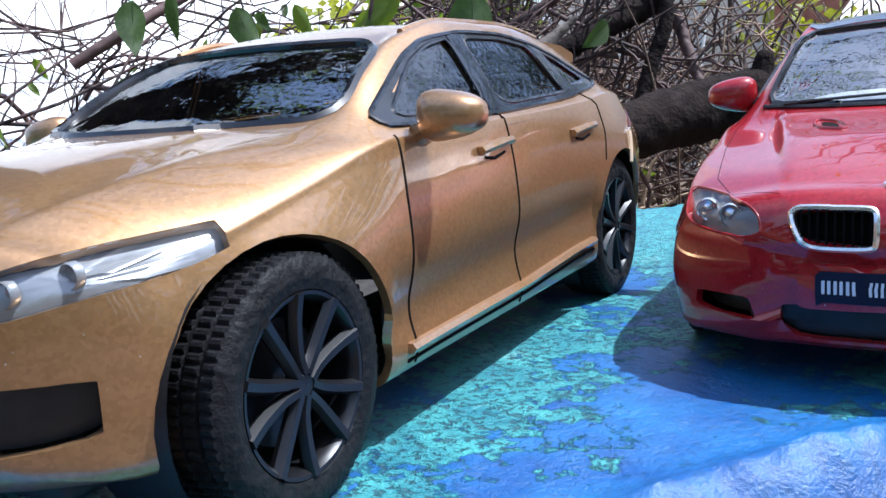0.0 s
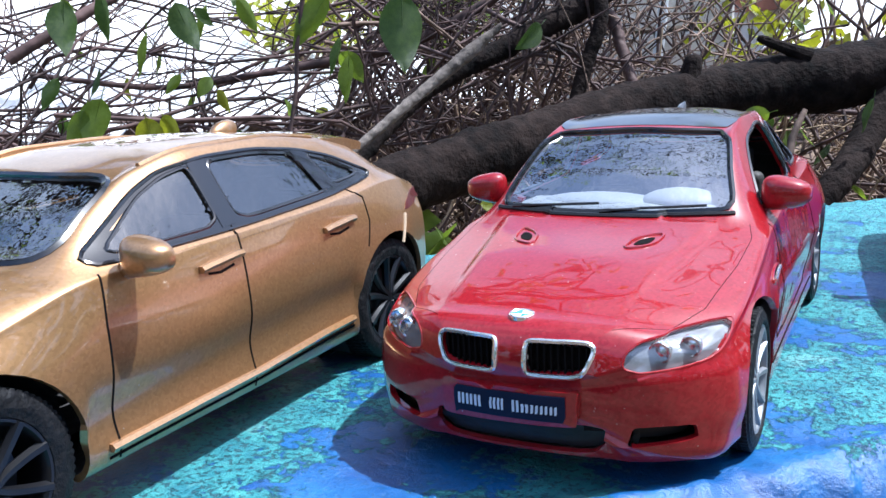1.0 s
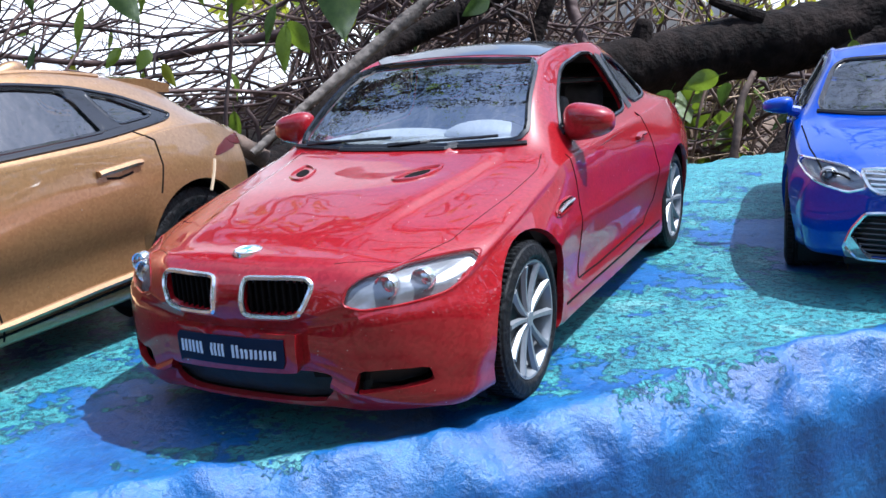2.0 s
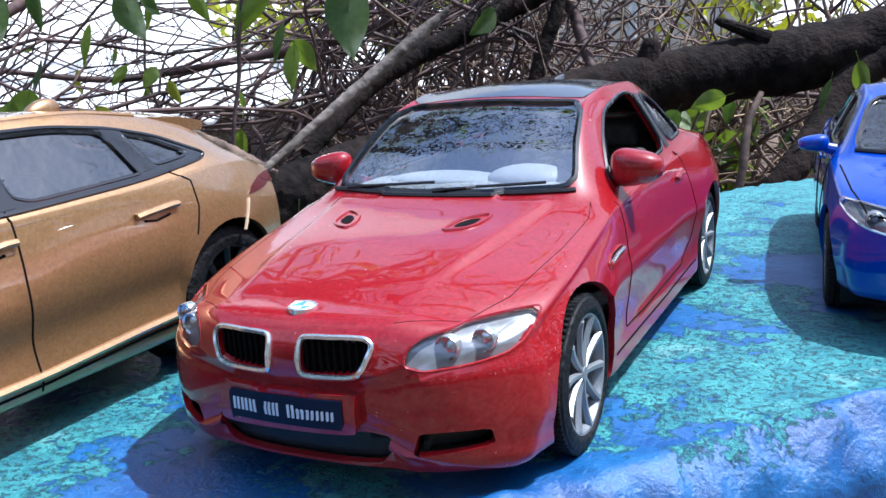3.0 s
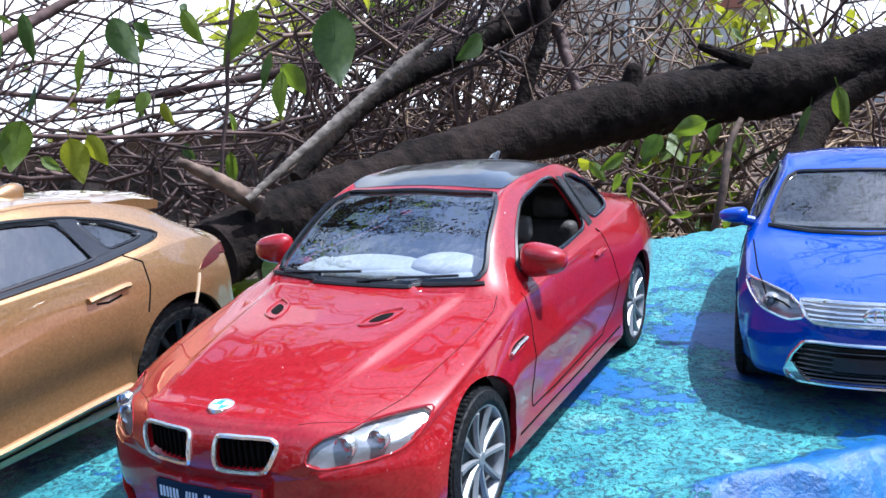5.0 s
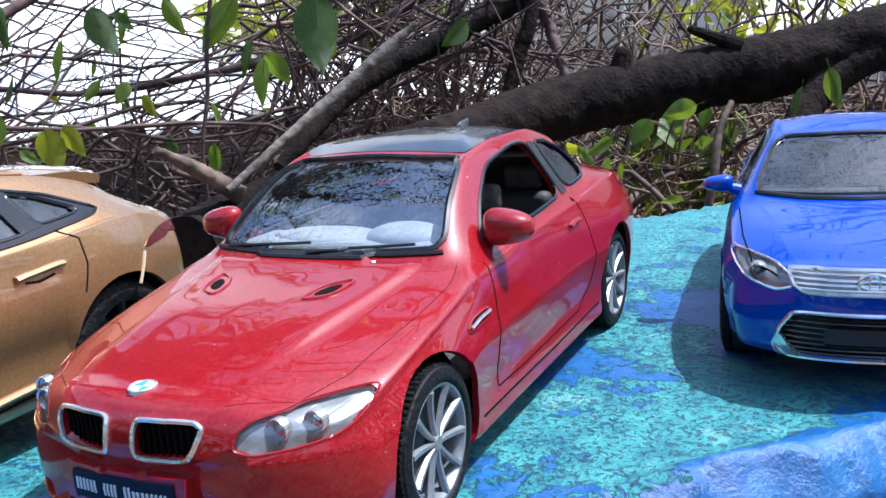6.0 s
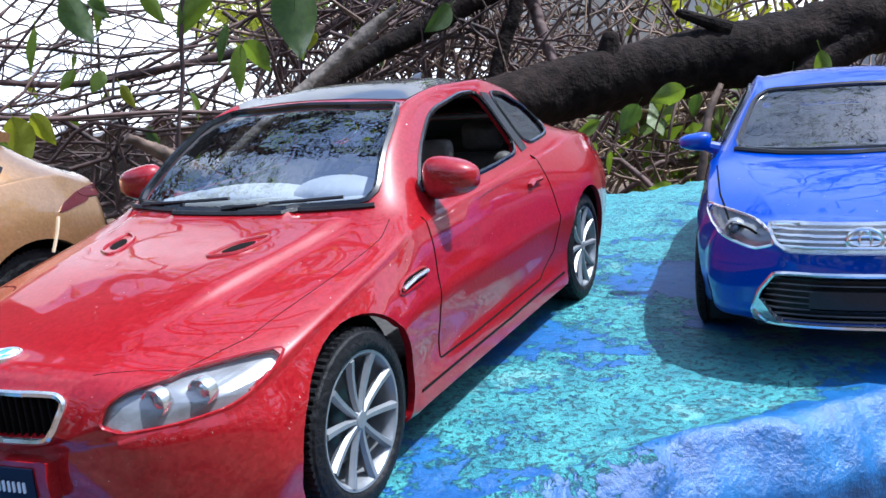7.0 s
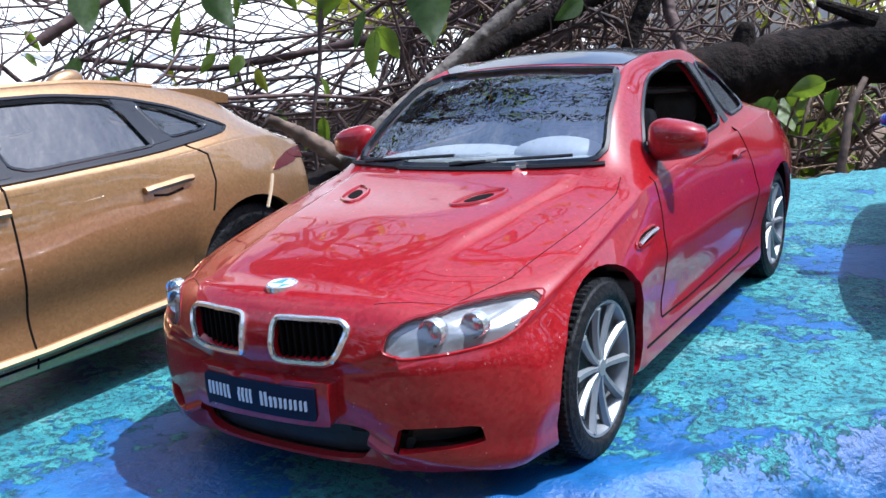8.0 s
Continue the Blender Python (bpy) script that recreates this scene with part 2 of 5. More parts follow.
def thing(name, label, category, place, turn=0.0, group="", kind=""):
    ob = new(name)
    ob.empty_display_size = 0.01
    ob.matrix_world = pose(*place, 0, 0, turn)
    return tagged(ob, label, category, group, kind)


def catmull(pts, per):
    """A smooth curve through points, per steps to each span."""
    p = [np.array(q, float) for q in pts]
    p = [2 * p[0] - p[1]] + p + [2 * p[-1] - p[-2]]
    out = []
    for i in range(1, len(p) - 2):
        a, b, c, d = p[i - 1 : i + 3]
        for s in np.arange(per) / per:
            out.append(0.5 * (2 * b + (c - a) * s + (2 * a - 5 * b + 4 * c - d) * s**2 + (3 * b - a - 3 * c + d) * s**3))
    out.append(p[-2])
    return out


def pchip(xs, ys, x):
    """Monotone cubic interpolation of the columns of ys."""
    xs, ys = np.array(xs, float), np.array(ys, float)
    h = np.diff(xs)[:, None]
    d = np.diff(ys, axis=0) / h
    m = np.zeros_like(ys)
    m[0], m[-1] = d[0], d[-1]
    prod = d[:-1] * d[1:]
    w1, w2 = 2 * h[1:] + h[:-1], h[1:] + 2 * h[:-1]
    with np.errstate(divide="ignore", invalid="ignore"):
        inner = (w1 + w2) / (w1 / d[:-1] + w2 / d[1:])
    m[1:-1] = np.where(prod > 0, inner, 0.0)
    i = int(np.clip(np.searchsorted(xs, x) - 1, 0, len(xs) - 2))
    t = (x - xs[i]) / (xs[i + 1] - xs[i])
    hh = xs[i + 1] - xs[i]
    return (2 * t**3 - 3 * t**2 + 1) * ys[i] + (t**3 - 2 * t**2 + t) * hh * m[i] + (3 * t**2 - 2 * t**3) * ys[i + 1] + (t**3 - t**2) * hh * m[i + 1]


def rounded(pts, times=2, cut=0.22):
    """An outline with its corners cut round."""
    p = [np.array(q, float) for q in pts]
    for _ in range(times):
        q = []
        for a, b in zip(p, p[1:] + p[:1]):
            q += [a + cut * (b - a), b - cut * (b - a)]
        p = q
    return p


def resample(pts, count):
    """Even points along a closed outline."""
    p = np.array([*pts, pts[0]])
    s = np.r_[0, np.cumsum(np.linalg.norm(np.diff(p, axis=0), axis=1))]
    return [np.array([np.interp(t, s, p[:, k]) for k in range(p.shape[1])]) for t in np.linspace(0, s[-1], count, endpoint=False)]


def tube(bm, pts, radii, sides=8, closed=False, flat=1.0):
    """Sweeps a ring along points; a number or a list for the radii."""
    pts = [Vector(p) for p in pts]
    n = len(pts)
    rad = [radii] * n if isinstance(radii, (int, float)) else [radii[0] + (radii[1] - radii[0]) * i / (n - 1) for i in range(n)] if len(radii) == 2 else list(radii)
    up, rings = None, []
    for i, p in enumerate(pts):
        a = pts[i - 1] if (i or closed) else p
        b = pts[(i + 1) % n] if (i < n - 1 or closed) else p
        d = (b - a).normalized() if (b - a).length > 1e-9 else Vector((0, 0, 1))
        if up is None:
            up = Vector((0, 0, 1)) if abs(d.z) < 0.9 else Vector((1, 0, 0))
        side = d.cross(up)
        side = side.normalized() if side.length > 1e-6 else d.orthogonal().normalized()
        up = side.cross(d).normalized()
        ring = []
        for j in range(sides):
            t = 2 * math.pi * j / sides
            ring.append(bm.verts.new(p + rad[i] * (math.cos(t) * side + flat * math.sin(t) * up)))
        rings.append(ring)
    for i in range(n if closed else n - 1):
        r, q = rings[i], rings[(i + 1) % n]
        for j in range(sides):
            bm.faces.new((r[j], r[(j + 1) % sides], q[(j + 1) % sides], q[j]))
    if not closed:
        bm.faces.new(list(reversed(rings[0])))
        bm.faces.new(rings[-1])
    return bm


def lathe(profile, steps=48, axis="x"):
    """Turns a closed or open profile of (along, radius) round an axis."""
    bm = bmesh.new()
    rings = []
    for i in range(steps):
        t = 2 * math.pi * i / steps
        c, s = math.cos(t), math.sin(t)
        rings.append([bm.verts.new((a, r * c, r * s) if axis == "x" else (r * c, a, r * s) if axis == "y" else (r * c, r * s, a)) for a, r in profile])
    for i in range(steps):
        p, q = rings[i], rings[(i + 1) % steps]
        for j in range(len(profile) - 1):
            bm.faces.new((p[j], p[j + 1], q[j + 1], q[j]))
    bmesh.ops.remove_doubles(bm, verts=bm.verts, dist=1e-7)
    bmesh.ops.recalc_face_normals(bm, faces=bm.faces)
    return bm


def box(size, at=(0, 0, 0), bevel=0.0, bm=None, turn=None, segments=3):
    bm = bm or bmesh.new()
    made = bmesh.ops.create_cube(bm, size=1)["verts"]
    bmesh.ops.scale(bm, vec=size, verts=made)
    if bevel:
        edges = {e for v in made for e in v.link_edges}
        res = bmesh.ops.bevel(bm, geom=list(edges), offset=bevel, segments=segments, affect="EDGES", profile=0.5)
        made = list({v for f in res["faces"] for v in f.verts} | {v for v in made if v.is_valid})
    if turn is not None:
        bmesh.ops.rotate(bm, cent=(0, 0, 0), matrix=turn, verts=made)
    bmesh.ops.translate(bm, vec=at, verts=made)
    return bm


def prism(bm, outline, axis, a, b):
    """A closed prism of an outline, drawn in the plane across the axis, from a to b along it."""
    def at(p, v):
        return (v, p[0], p[1]) if axis == "x" else (p[0], v, p[1]) if axis == "y" else (p[0], p[1], v)

    lo, hi = [bm.verts.new(at(p, a)) for p in outline], [bm.verts.new(at(p, b)) for p in outline]
    faces = [bm.faces.new(lo), bm.faces.new(list(reversed(hi)))]
    for i in range(len(lo)):
        j = (i + 1) % len(lo)
        faces.append(bm.faces.new((lo[j], lo[i], hi[i], hi[j])))
    bmesh.ops.recalc_face_normals(bm, faces=faces)
    return bm


def cast(tree, p, axis, sign):
    """Where a ray along an axis, from the outside, meets the hull: the place and the normal."""
    if axis == "x":
        o, d = Vector((4 * sign, p[0], p[1])), Vector((-sign, 0, 0))
    elif axis == "y":
        o, d = Vector((p[0], 5 * sign, p[1])), Vector((0, -sign, 0))
    else:
        o, d = Vector((p[0], p[1], 4 * sign)), Vector((0, 0, -sign))
    hit, normal, *_ = tree.ray_cast(o, d)
    return (hit, normal) if hit is not None else (None, None)


def lay(tree, outline, axis, sign, off=0.004, thick=0.012, count=44, rings=5):
    """A sheet that follows the hull inside an outline."""
    ring0 = resample(outline, count)
    mid = np.mean(ring0, axis=0)
    bm = bmesh.new()
    tops, last = [], None
    for k in range(rings):
        row = []
        s = 1 - k / rings
        for p in ring0:
            hit, nor = cast(tree, mid + (p - mid) * s, axis, sign)
            if hit is None:
                hit, nor = (last if last else (Vector((0, 0, 0)), Vector((0, 0, 1))))
            last = (hit, nor)
            row.append((hit + nor * off, nor))
        tops.append(row)
    hit, nor = cast(tree, mid, axis, sign)
    v = [[bm.verts.new(p) for p, _ in row] for row in tops]
    c = bm.verts.new((hit if hit is not None else last[0]) + (nor if nor is not None else last[1]) * off)
    low = [bm.verts.new(p - q * thick) for p, q in tops[0]]
    n = len(ring0)
    for i in range(n):
        j = (i + 1) % n
        for k in range(rings - 1):
            bm.faces.new((v[k][i], v[k][j], v[k + 1][j], v[k + 1][i]))
        bm.faces.new((v[-1][i], v[-1][j], c))
        bm.faces.new((low[i], low[j], v[0][j], v[0][i]))
    bmesh.ops.recalc_face_normals(bm, faces=bm.faces)
    return bm


def trim(tree, line, axis, sign, r, off=0.0, closed=True, count=60, flat=1.0, bm=None):
    """A bead that follows the hull along a line."""
    if closed:
        pts = resample(line, count)
    else:
        p = np.array(line, float)
        s = np.r_[0, np.cumsum(np.linalg.norm(np.diff(p, axis=0), axis=1))]
        pts = [np.array([np.interp(t, s, p[:, k]) for k in range(2)]) for t in np.linspace(0, s[-1], count)]
    got = []
    for p in pts:
        hit, nor = cast(tree, p, axis, sign)
        if hit is not None:
            got.append(hit + nor * off)
    return tube(bm or bmesh.new(), got, r, 6, closed, flat)


# ---- toy cars ----
def hull_mesh(rows, nose, tail, centre, hubs, flare, shape=None):
    """The closed skin of a car, lofted through rows of
    (y, floor, half width, waist, belt half width, belt, rail half width, rail, top, bow)."""
    ys = [r[0] for r in rows]
    vals = [r[1:] for r in rows]
    bm = bmesh.new()

    def loop(y):
        zb, w, zs, wb, zbelt, wr, zr, zt, bow = pchip(ys, vals, y)
        keys = [(0, zb), (w - 0.20, zb), (w - 0.055, zb + 0.012), (w - 0.022, zb + 0.11), (w, 0.5 * (zb + zs) + 0.04), (w - 0.012, zs),
                (wb + 0.25 * (w - wb), zbelt - 0.04), (wb - 0.02, zbelt + 0.01), (wr, zr), (wr * 0.84, zr + 0.45 * (zt - zr)), (wr * 0.45, zr + 0.88 * (zt - zr)), (0, zt)]
        half = catmull(keys, 7)
        return [np.array(p) for p in half], bow

    def ring(half, y, bow, s=1.0, dy=0.0):
        out = []
        for sgn, seq in ((1, half), (-1, half[-2:0:-1])):
            for q in seq:
                x, z = q[0] * s, centre + (q[1] - centre) * s
                v = np.array([x, y + bow * x**2.5 + dy, z])
                for hy, hz in hubs:
                    g = math.exp(-(((v[1] - hy) / 0.42) ** 2) - ((v[2] - hz - 0.08) / 0.42) ** 2)
                    v[0] += flare * g * (x / 0.9) ** 4
                if shape:
                    v = shape(v)
                out.append(bm.verts.new((sgn * v[0], v[1], v[2])))
        return out

    rings = []
    half, bow = loop(ys[0])
    for s in (0.12, 0.3, 0.48, 0.64, 0.78, 0.88, 0.94, 0.975, 0.993):
        rings.append(ring(half, ys[0], bow, s, -nose * (1 - s**2.8) ** (1 / 2.6)))
    count = 84
    for i in range(count + 1):
        y = ys[0] + (ys[-1] - ys[0]) * i / count
        half, bow = loop(y)
        rings.append(ring(half, y, bow))
    for s in (0.993, 0.975, 0.94, 0.88, 0.78, 0.6, 0.35, 0.12):
        rings.append(ring(half, ys[-1], bow, s, tail * (1 - s**2.8) ** (1 / 2.6)))
    for p, q in zip(rings, rings[1:]):
        for j in range(len(p)):
            bm.faces.new((p[j], p[(j + 1) % len(p)], q[(j + 1) % len(p)], q[j]))
    bm.faces.new(rings[0])
    bm.faces.new(list(reversed(rings[-1])))
    bmesh.ops.recalc_face_normals(bm, faces=bm.faces)
    return bm


def cut_out(bm, cutter, thick=0.03):
    """Cuts the openings into a closed skin and gives it thickness; the inner side takes the second material."""
    for f in cutter.faces:
        f.material_index = 1
    obs = []
    for b, name in ((bm, "skin"), (cutter, "cutter")):
        me = bpy.data.meshes.new(name)
        b.to_mesh(me)
        b.free()
        me.materials.append(RED)
        me.materials.append(SEAT_MAT)
        obs.append(new(name, me))
    mod = obs[0].modifiers.new("cut", "BOOLEAN")
    mod.operation, mod.solver, mod.object = "DIFFERENCE", "EXACT", obs[1]
    got = bpy.data.meshes.new_from_object(obs[0].evaluated_get(bpy.context.evaluated_depsgraph_get()))
    out = bmesh.new()
    out.from_mesh(got)
    for o in obs:
        me = o.data
        bpy.data.objects.remove(o)
        bpy.data.meshes.remove(me)
    bpy.data.meshes.remove(got)
    bmesh.ops.delete(out, geom=[f for f in out.faces if f.material_index == 1], context="FACES")
    out.normal_update()
    skin, rim = list(out.faces), [e for e in out.edges if len(e.link_faces) == 1]
    inner = {v: out.verts.new(v.co - v.normal * thick) for v in list(out.verts)}
    for e in rim:
        f = e.link_faces[0]
        p, q = e.verts
        for l in f.loops:
            if l.vert is q and l.link_loop_next.vert is p:
                p, q = q, p
        out.faces.new((q, p, inner[p], inner[q]))
    for f in skin:
        out.faces.new([inner[v] for v in reversed(f.verts)]).material_index = 1
    return out


def make_wheel(parent, at, side, r, width, rim_r, spokes, rim_mat, twin, k, label):
    """A wheel with its tyre, rim and hub cap; side is 1 or -1 for the way that it faces."""
    wheel = new("wheel")
    wheel.parent = parent
    wheel.matrix_basis = pose(at[0] * k, at[1] * k, at[2] * k, 0, 0, 0 if side > 0 else 180)
    tagged(wheel, label)
    h = width
    top, low = r + 0.004, r - 0.009
    prof = [(-h, rim_r * 0.9, 0), (-h, r * 0.9, 0), (-h * 0.92, r * 0.965, 0)]
    for lane, (p, q) in enumerate(((-0.86, -0.70), (-0.64, -0.48), (-0.42, -0.26), (-0.20, -0.06))):
        prof += [(h * (p - 0.01), low, 0), (h * p, top, 1 + lane), (h * q, top, 1 + lane), (h * (q + 0.01), low, 0)]
    prof += [(-h * 0.02, r * 0.955, 0), (0.0, r * 0.9, 0), (0.006, r * 0.84, 0), (0.004, r * 0.81, 0), (-0.004, rim_r * 1.03, 0), (-0.03, rim_r * 0.98, 0)]
    bm, steps, loops = bmesh.new(), 216, []
    for i in range(steps):
        t = 2 * math.pi * i / steps
        ring = []
        for along, rad, lane in prof:
            if lane and (i + lane) % 3 == 0:
                rad = low + 0.004
            ring.append(bm.verts.new((along, rad * math.cos(t), rad * math.sin(t))))
        loops.append(ring)
    for p, q in zip(loops, loops[1:] + loops[:1]):
        for j in range(len(prof) - 1):
            bm.faces.new((p[j], p[j + 1], q[j + 1], q[j]))
    bmesh.ops.recalc_face_normals(bm, faces=bm.faces)
    part("tyre", bm, RUBBER, wheel, "black rubber tyre with blocky tread", k)
    bm = lathe([(-h * 0.9, rim_r * 0.93), (-0.05, rim_r * 0.90), (-0.02, rim_r * 0.93), (-0.006, rim_r * 0.97), (-0.004, rim_r * 1.01), (-0.02, rim_r * 1.03), (-h * 0.9, rim_r * 1.0)], 64)
    for i in range(spokes):
        t = 2 * math.pi * (i + 0.25) / spokes
        for d in (-1, 1) if twin else (0,):
            off = d * 0.021 * r / 0.33
            out = d * (0.05 if spokes <= 5 else 0.012) * r / 0.33
            sp = bmesh.new()
            line = catmull([(-0.028, off * 0.6, 0.10 * rim_r), (-0.034, off, 0.35 * rim_r), (-0.030, off + out * 0.5, 0.7 * rim_r), (-0.020, off + out, 0.97 * rim_r)], 4)
            tube(sp, line, [0.017 * r / 0.33, 0.021 * r / 0.33] if twin else [0.013, 0.019], 6, False, 1.2)
            bmesh.ops.rotate(sp, cent=(0, 0, 0), matrix=Matrix.Rotation(t, 3, "X"), verts=sp.verts)
            me = bpy.data.meshes.new("tmp")
            sp.to_mesh(me)
            sp.free()
            bm.from_mesh(me)
            bpy.data.meshes.remove(me)
    part("rim", bm, rim_mat, wheel, "", k)
    part("hub_cap", lathe([(-0.06, 0.001), (-0.06, 0.17 * rim_r), (-0.024, 0.17 * rim_r), (-0.012, 0.12 * rim_r), (-0.010, 0.001)], 24), rim_mat, wheel, "", k)
    part("brake_disc", lathe([(-0.13, 0.001), (-0.13, rim_r * 0.7), (-0.11, rim_r * 0.7), (-0.11, 0.001)], 32), DARK_RIM, wheel, "dark brake disc behind the spokes", k)
    part("wheel_back", lathe([(-h * 0.92, 0.001), (-h * 0.92, rim_r * 0.97), (-h * 0.88, rim_r * 0.97), (-h * 0.88, 0.001)], 32), BLACK, wheel, "", k)
    return wheel


def wheel_well(car, at, side, r, k):
    """A dark liner inside an arch."""
    bm = lathe([(0.0, r), (-0.32, r), (-0.32, 0.02)], 40)
    for f in [f for f in bm.faces if f.calc_center_median().z < -r * 0.55]:
        bm.faces.remove(f)
    bmesh.ops.scale(bm, vec=(side, 1, 1), verts=bm.verts)
    bmesh.ops.translate(bm, vec=at, verts=bm.verts)
    part("wheel_arch_liner", bm, BLACK, car, "", k)


def door_mirror(car, at, side, size, paint, k):
    """A mirror housing on its foot, with the glass at the back."""
    bm = bmesh.new()
    bmesh.ops.create_uvsphere(bm, u_segments=24, v_segments=14, radius=1)
    for v in bm.verts:
        x, y, z = v.co
        y = y if y < 0.25 else 0.25 + (y - 0.25) * 0.25
        x = math.copysign(abs(x) ** 0.75, x)
        z = math.copysign(abs(z) ** 0.62, z) * (1 - 0.26 * side * x)
        v.co = (at[0] + size[0] * x, at[1] + size[1] * y, at[2] + size[2] * z)
    tube(bm, [(at[0] - side * size[0] * 0.7, at[1], at[2] - size[2] * 0.55), (at[0] - side * (size[0] + 0.10), at[1] + 0.02, at[2] - size[2] * 1.2)], [0.04, 0.05], 10)
    ob = part("door_mirror", bm, paint, car, "", k)
    bm = bmesh.new()
    bmesh.ops.create_circle(bm, cap_ends=True, segments=24, radius=1, matrix=Matrix.Rotation(radians(90), 4, "X"))
    bmesh.ops.scale(bm, vec=(size[0] * 0.82, 1, size[2] * 0.76), verts=bm.verts)
    ex = bmesh.ops.extrude_face_region(bm, geom=bm.faces[:])
    bmesh.ops.translate(bm, vec=(0, -0.02, 0), verts=[v for v in ex["geom"] if isinstance(v, bmesh.types.BMVert)])
    bmesh.ops.translate(bm, vec=(at[0], at[1] + size[1] * 0.455, at[2]), verts=bm.verts)
    part("mirror_glass", bm, CHROME, ob, "silvered mirror glass", k)


def seat(car, x, y, z, k):
    bm = box((0.42, 0.46, 0.16), (x, y, z), 0.05)
    box((0.42, 0.14, 0.52), (x, y + 0.24, z + 0.28), 0.05, bm, None)
    box((0.26, 0.10, 0.17), (x, y + 0.30, z + 0.63), 0.045, bm, None)
    part("seat", bm, SEAT_MAT, car, "dark moulded bucket seat with headrest", k)


def inside_of(p, outline):
    """Whether a point lies in an outline of (y, z)."""
    odd = False
    for a, b in zip(outline, [*outline[1:], outline[0]]):
        if (a[1] > p.z) != (b[1] > p.z) and p.y < a[0] + (p.z - a[1]) / (b[1] - a[1]) * (b[0] - a[0]):
            odd = not odd
    return odd


def arch(y, z, r, count=40):
    return [(y + r * math.cos(2 * math.pi * i / count), z + r * math.sin(2 * math.pi * i / count)) for i in range(count)]


def four_wheels(car, hubs, face, r, width, rim_r, spokes, rim_mat, twin, k, label):
    first = make_wheel(car, (face, hubs[0], r), 1, r, width, rim_r, spokes, rim_mat, twin, k, label)
    for x, y, t in ((face, hubs[1], 0), (-face, hubs[0], 180), (-face, hubs[1], 180)):
        copy_thing(first, pose(x * k, y * k, r * k, 40 if y > 0 else 0, 0, t))


def red_coupe():
    k = S
    car = thing("toy_car", "red lacquered die-cast toy coupe with black roof and silver wheels", "toy car", (0, 0, 0), 0, "toy cars on the ledge")
    hubs = ((-1.50, 0.33), (1.26, 0.33))
    rows = [
        (-2.18, 0.15, 0.865, 0.50, 0.79, 0.655, 0.46, 0.735, 0.758, 0.42),
        (-2.00, 0.15, 0.895, 0.56, 0.81, 0.715, 0.49, 0.785, 0.80, 0.38),
        (-1.60, 0.15, 0.905, 0.63, 0.825, 0.80, 0.53, 0.85, 0.865, 0.28),
        (-1.22, 0.16, 0.90, 0.67, 0.83, 0.865, 0.58, 0.91, 0.915, 0.18),
        (-1.03, 0.16, 0.895, 0.69, 0.835, 0.905, 0.655, 0.955, 0.962, 0.14),
        (-0.95, 0.16, 0.895, 0.69, 0.83, 0.915, 0.655, 1.0, 1.012, 0.13),
        (-0.68, 0.16, 0.89, 0.70, 0.82, 0.94, 0.63, 1.190, 1.222, 0.13),
        (-0.31, 0.16, 0.89, 0.71, 0.81, 0.96, 0.575, 1.352, 1.402, 0.12),
        (0.05, 0.16, 0.89, 0.72, 0.80, 0.975, 0.575, 1.395, 1.462, 0.08),
        (0.45, 0.16, 0.89, 0.73, 0.79, 0.985, 0.575, 1.395, 1.465, 0.0),
        (1.00, 0.16, 0.90, 0.75, 0.785, 1.0, 0.56, 1.315, 1.395, -0.15),
        (1.45, 0.18, 0.91, 0.76, 0.775, 1.01, 0.56, 1.125, 1.185, -0.2),
        (1.80, 0.21, 0.89, 0.76, 0.745, 0.995, 0.55, 1.03, 1.05, -0.25),
        (2.10, 0.25, 0.85, 0.73, 0.70, 0.955, 0.50, 1.0, 1.02, -0.3),
    ]

    def shape(v):
        x, y, z = v
        if -2.1 < y < -1.0 and z > 0.7:
            dome = 1 / (1 + math.exp((x - 0.42 - 0.16 * (y + 2.0)) / 0.010))
            v[2] += 0.034 * dome * min(1, (y + 2.15) / 0.5)
        if y < -1.95 and z < 0.56:
            v[1] += 0.035 / (1 + math.exp((x - 0.42) / 0.012)) * min(1.0, (0.56 - z) / 0.04) * min(1.0, max(0.0, (z - 0.19) / 0.05))
        if y < -1.7 and x > 0.38 and z < 0.70:
            v[1] -= 0.024 * min(1.0, (x - 0.38) / 0.05) / (1 + math.exp((z - 0.568) / 0.008))
        if -1.12 < y < 0.90 and 0.163 < z < 0.34 and x > 0.80:
            v[0] += 0.75 * max(0.0, 0.886 - x) * (1 if z > 0.19 else (z - 0.163) / 0.027)
        if z < 0.75 and y > -1.2 and y < 1.0 and x > 0.7:
            v[0] -= 0.018 * math.exp(-(((z - 0.40) / 0.10) ** 2))
            v[0] += 0.012 * math.exp(-(((z - 0.62) / 0.05) ** 2))
        return v

    skin = hull_mesh(rows, 0.185, 0.13, 0.46, hubs, 0.028, shape)
    tree = BVHTree.FromBMesh(skin)
    ws = rounded([(-0.655, 1.018), (-0.30, 1.005), (0.30, 1.005), (0.655, 1.018), (0.535, 1.372), (0.0, 1.395), (-0.535, 1.372)], 2, 0.11)
    rw = rounded([(-0.54, 1.17), (0.54, 1.17), (0.46, 1.31), (0, 1.33), (-0.46, 1.31)], 2, 0.15)
    sw = rounded([(-0.70, 0.99), (-0.47, 1.175), (-0.20, 1.325), (0.18, 1.378), (0.40, 1.372), (0.56, 1.03), (0.1, 1.005)], 2, 0.16)
    qw = rounded([(0.68, 1.045), (0.53, 1.36), (0.80, 1.335), (1.06, 1.24), (1.20, 1.125), (1.10, 1.065)], 2, 0.16)
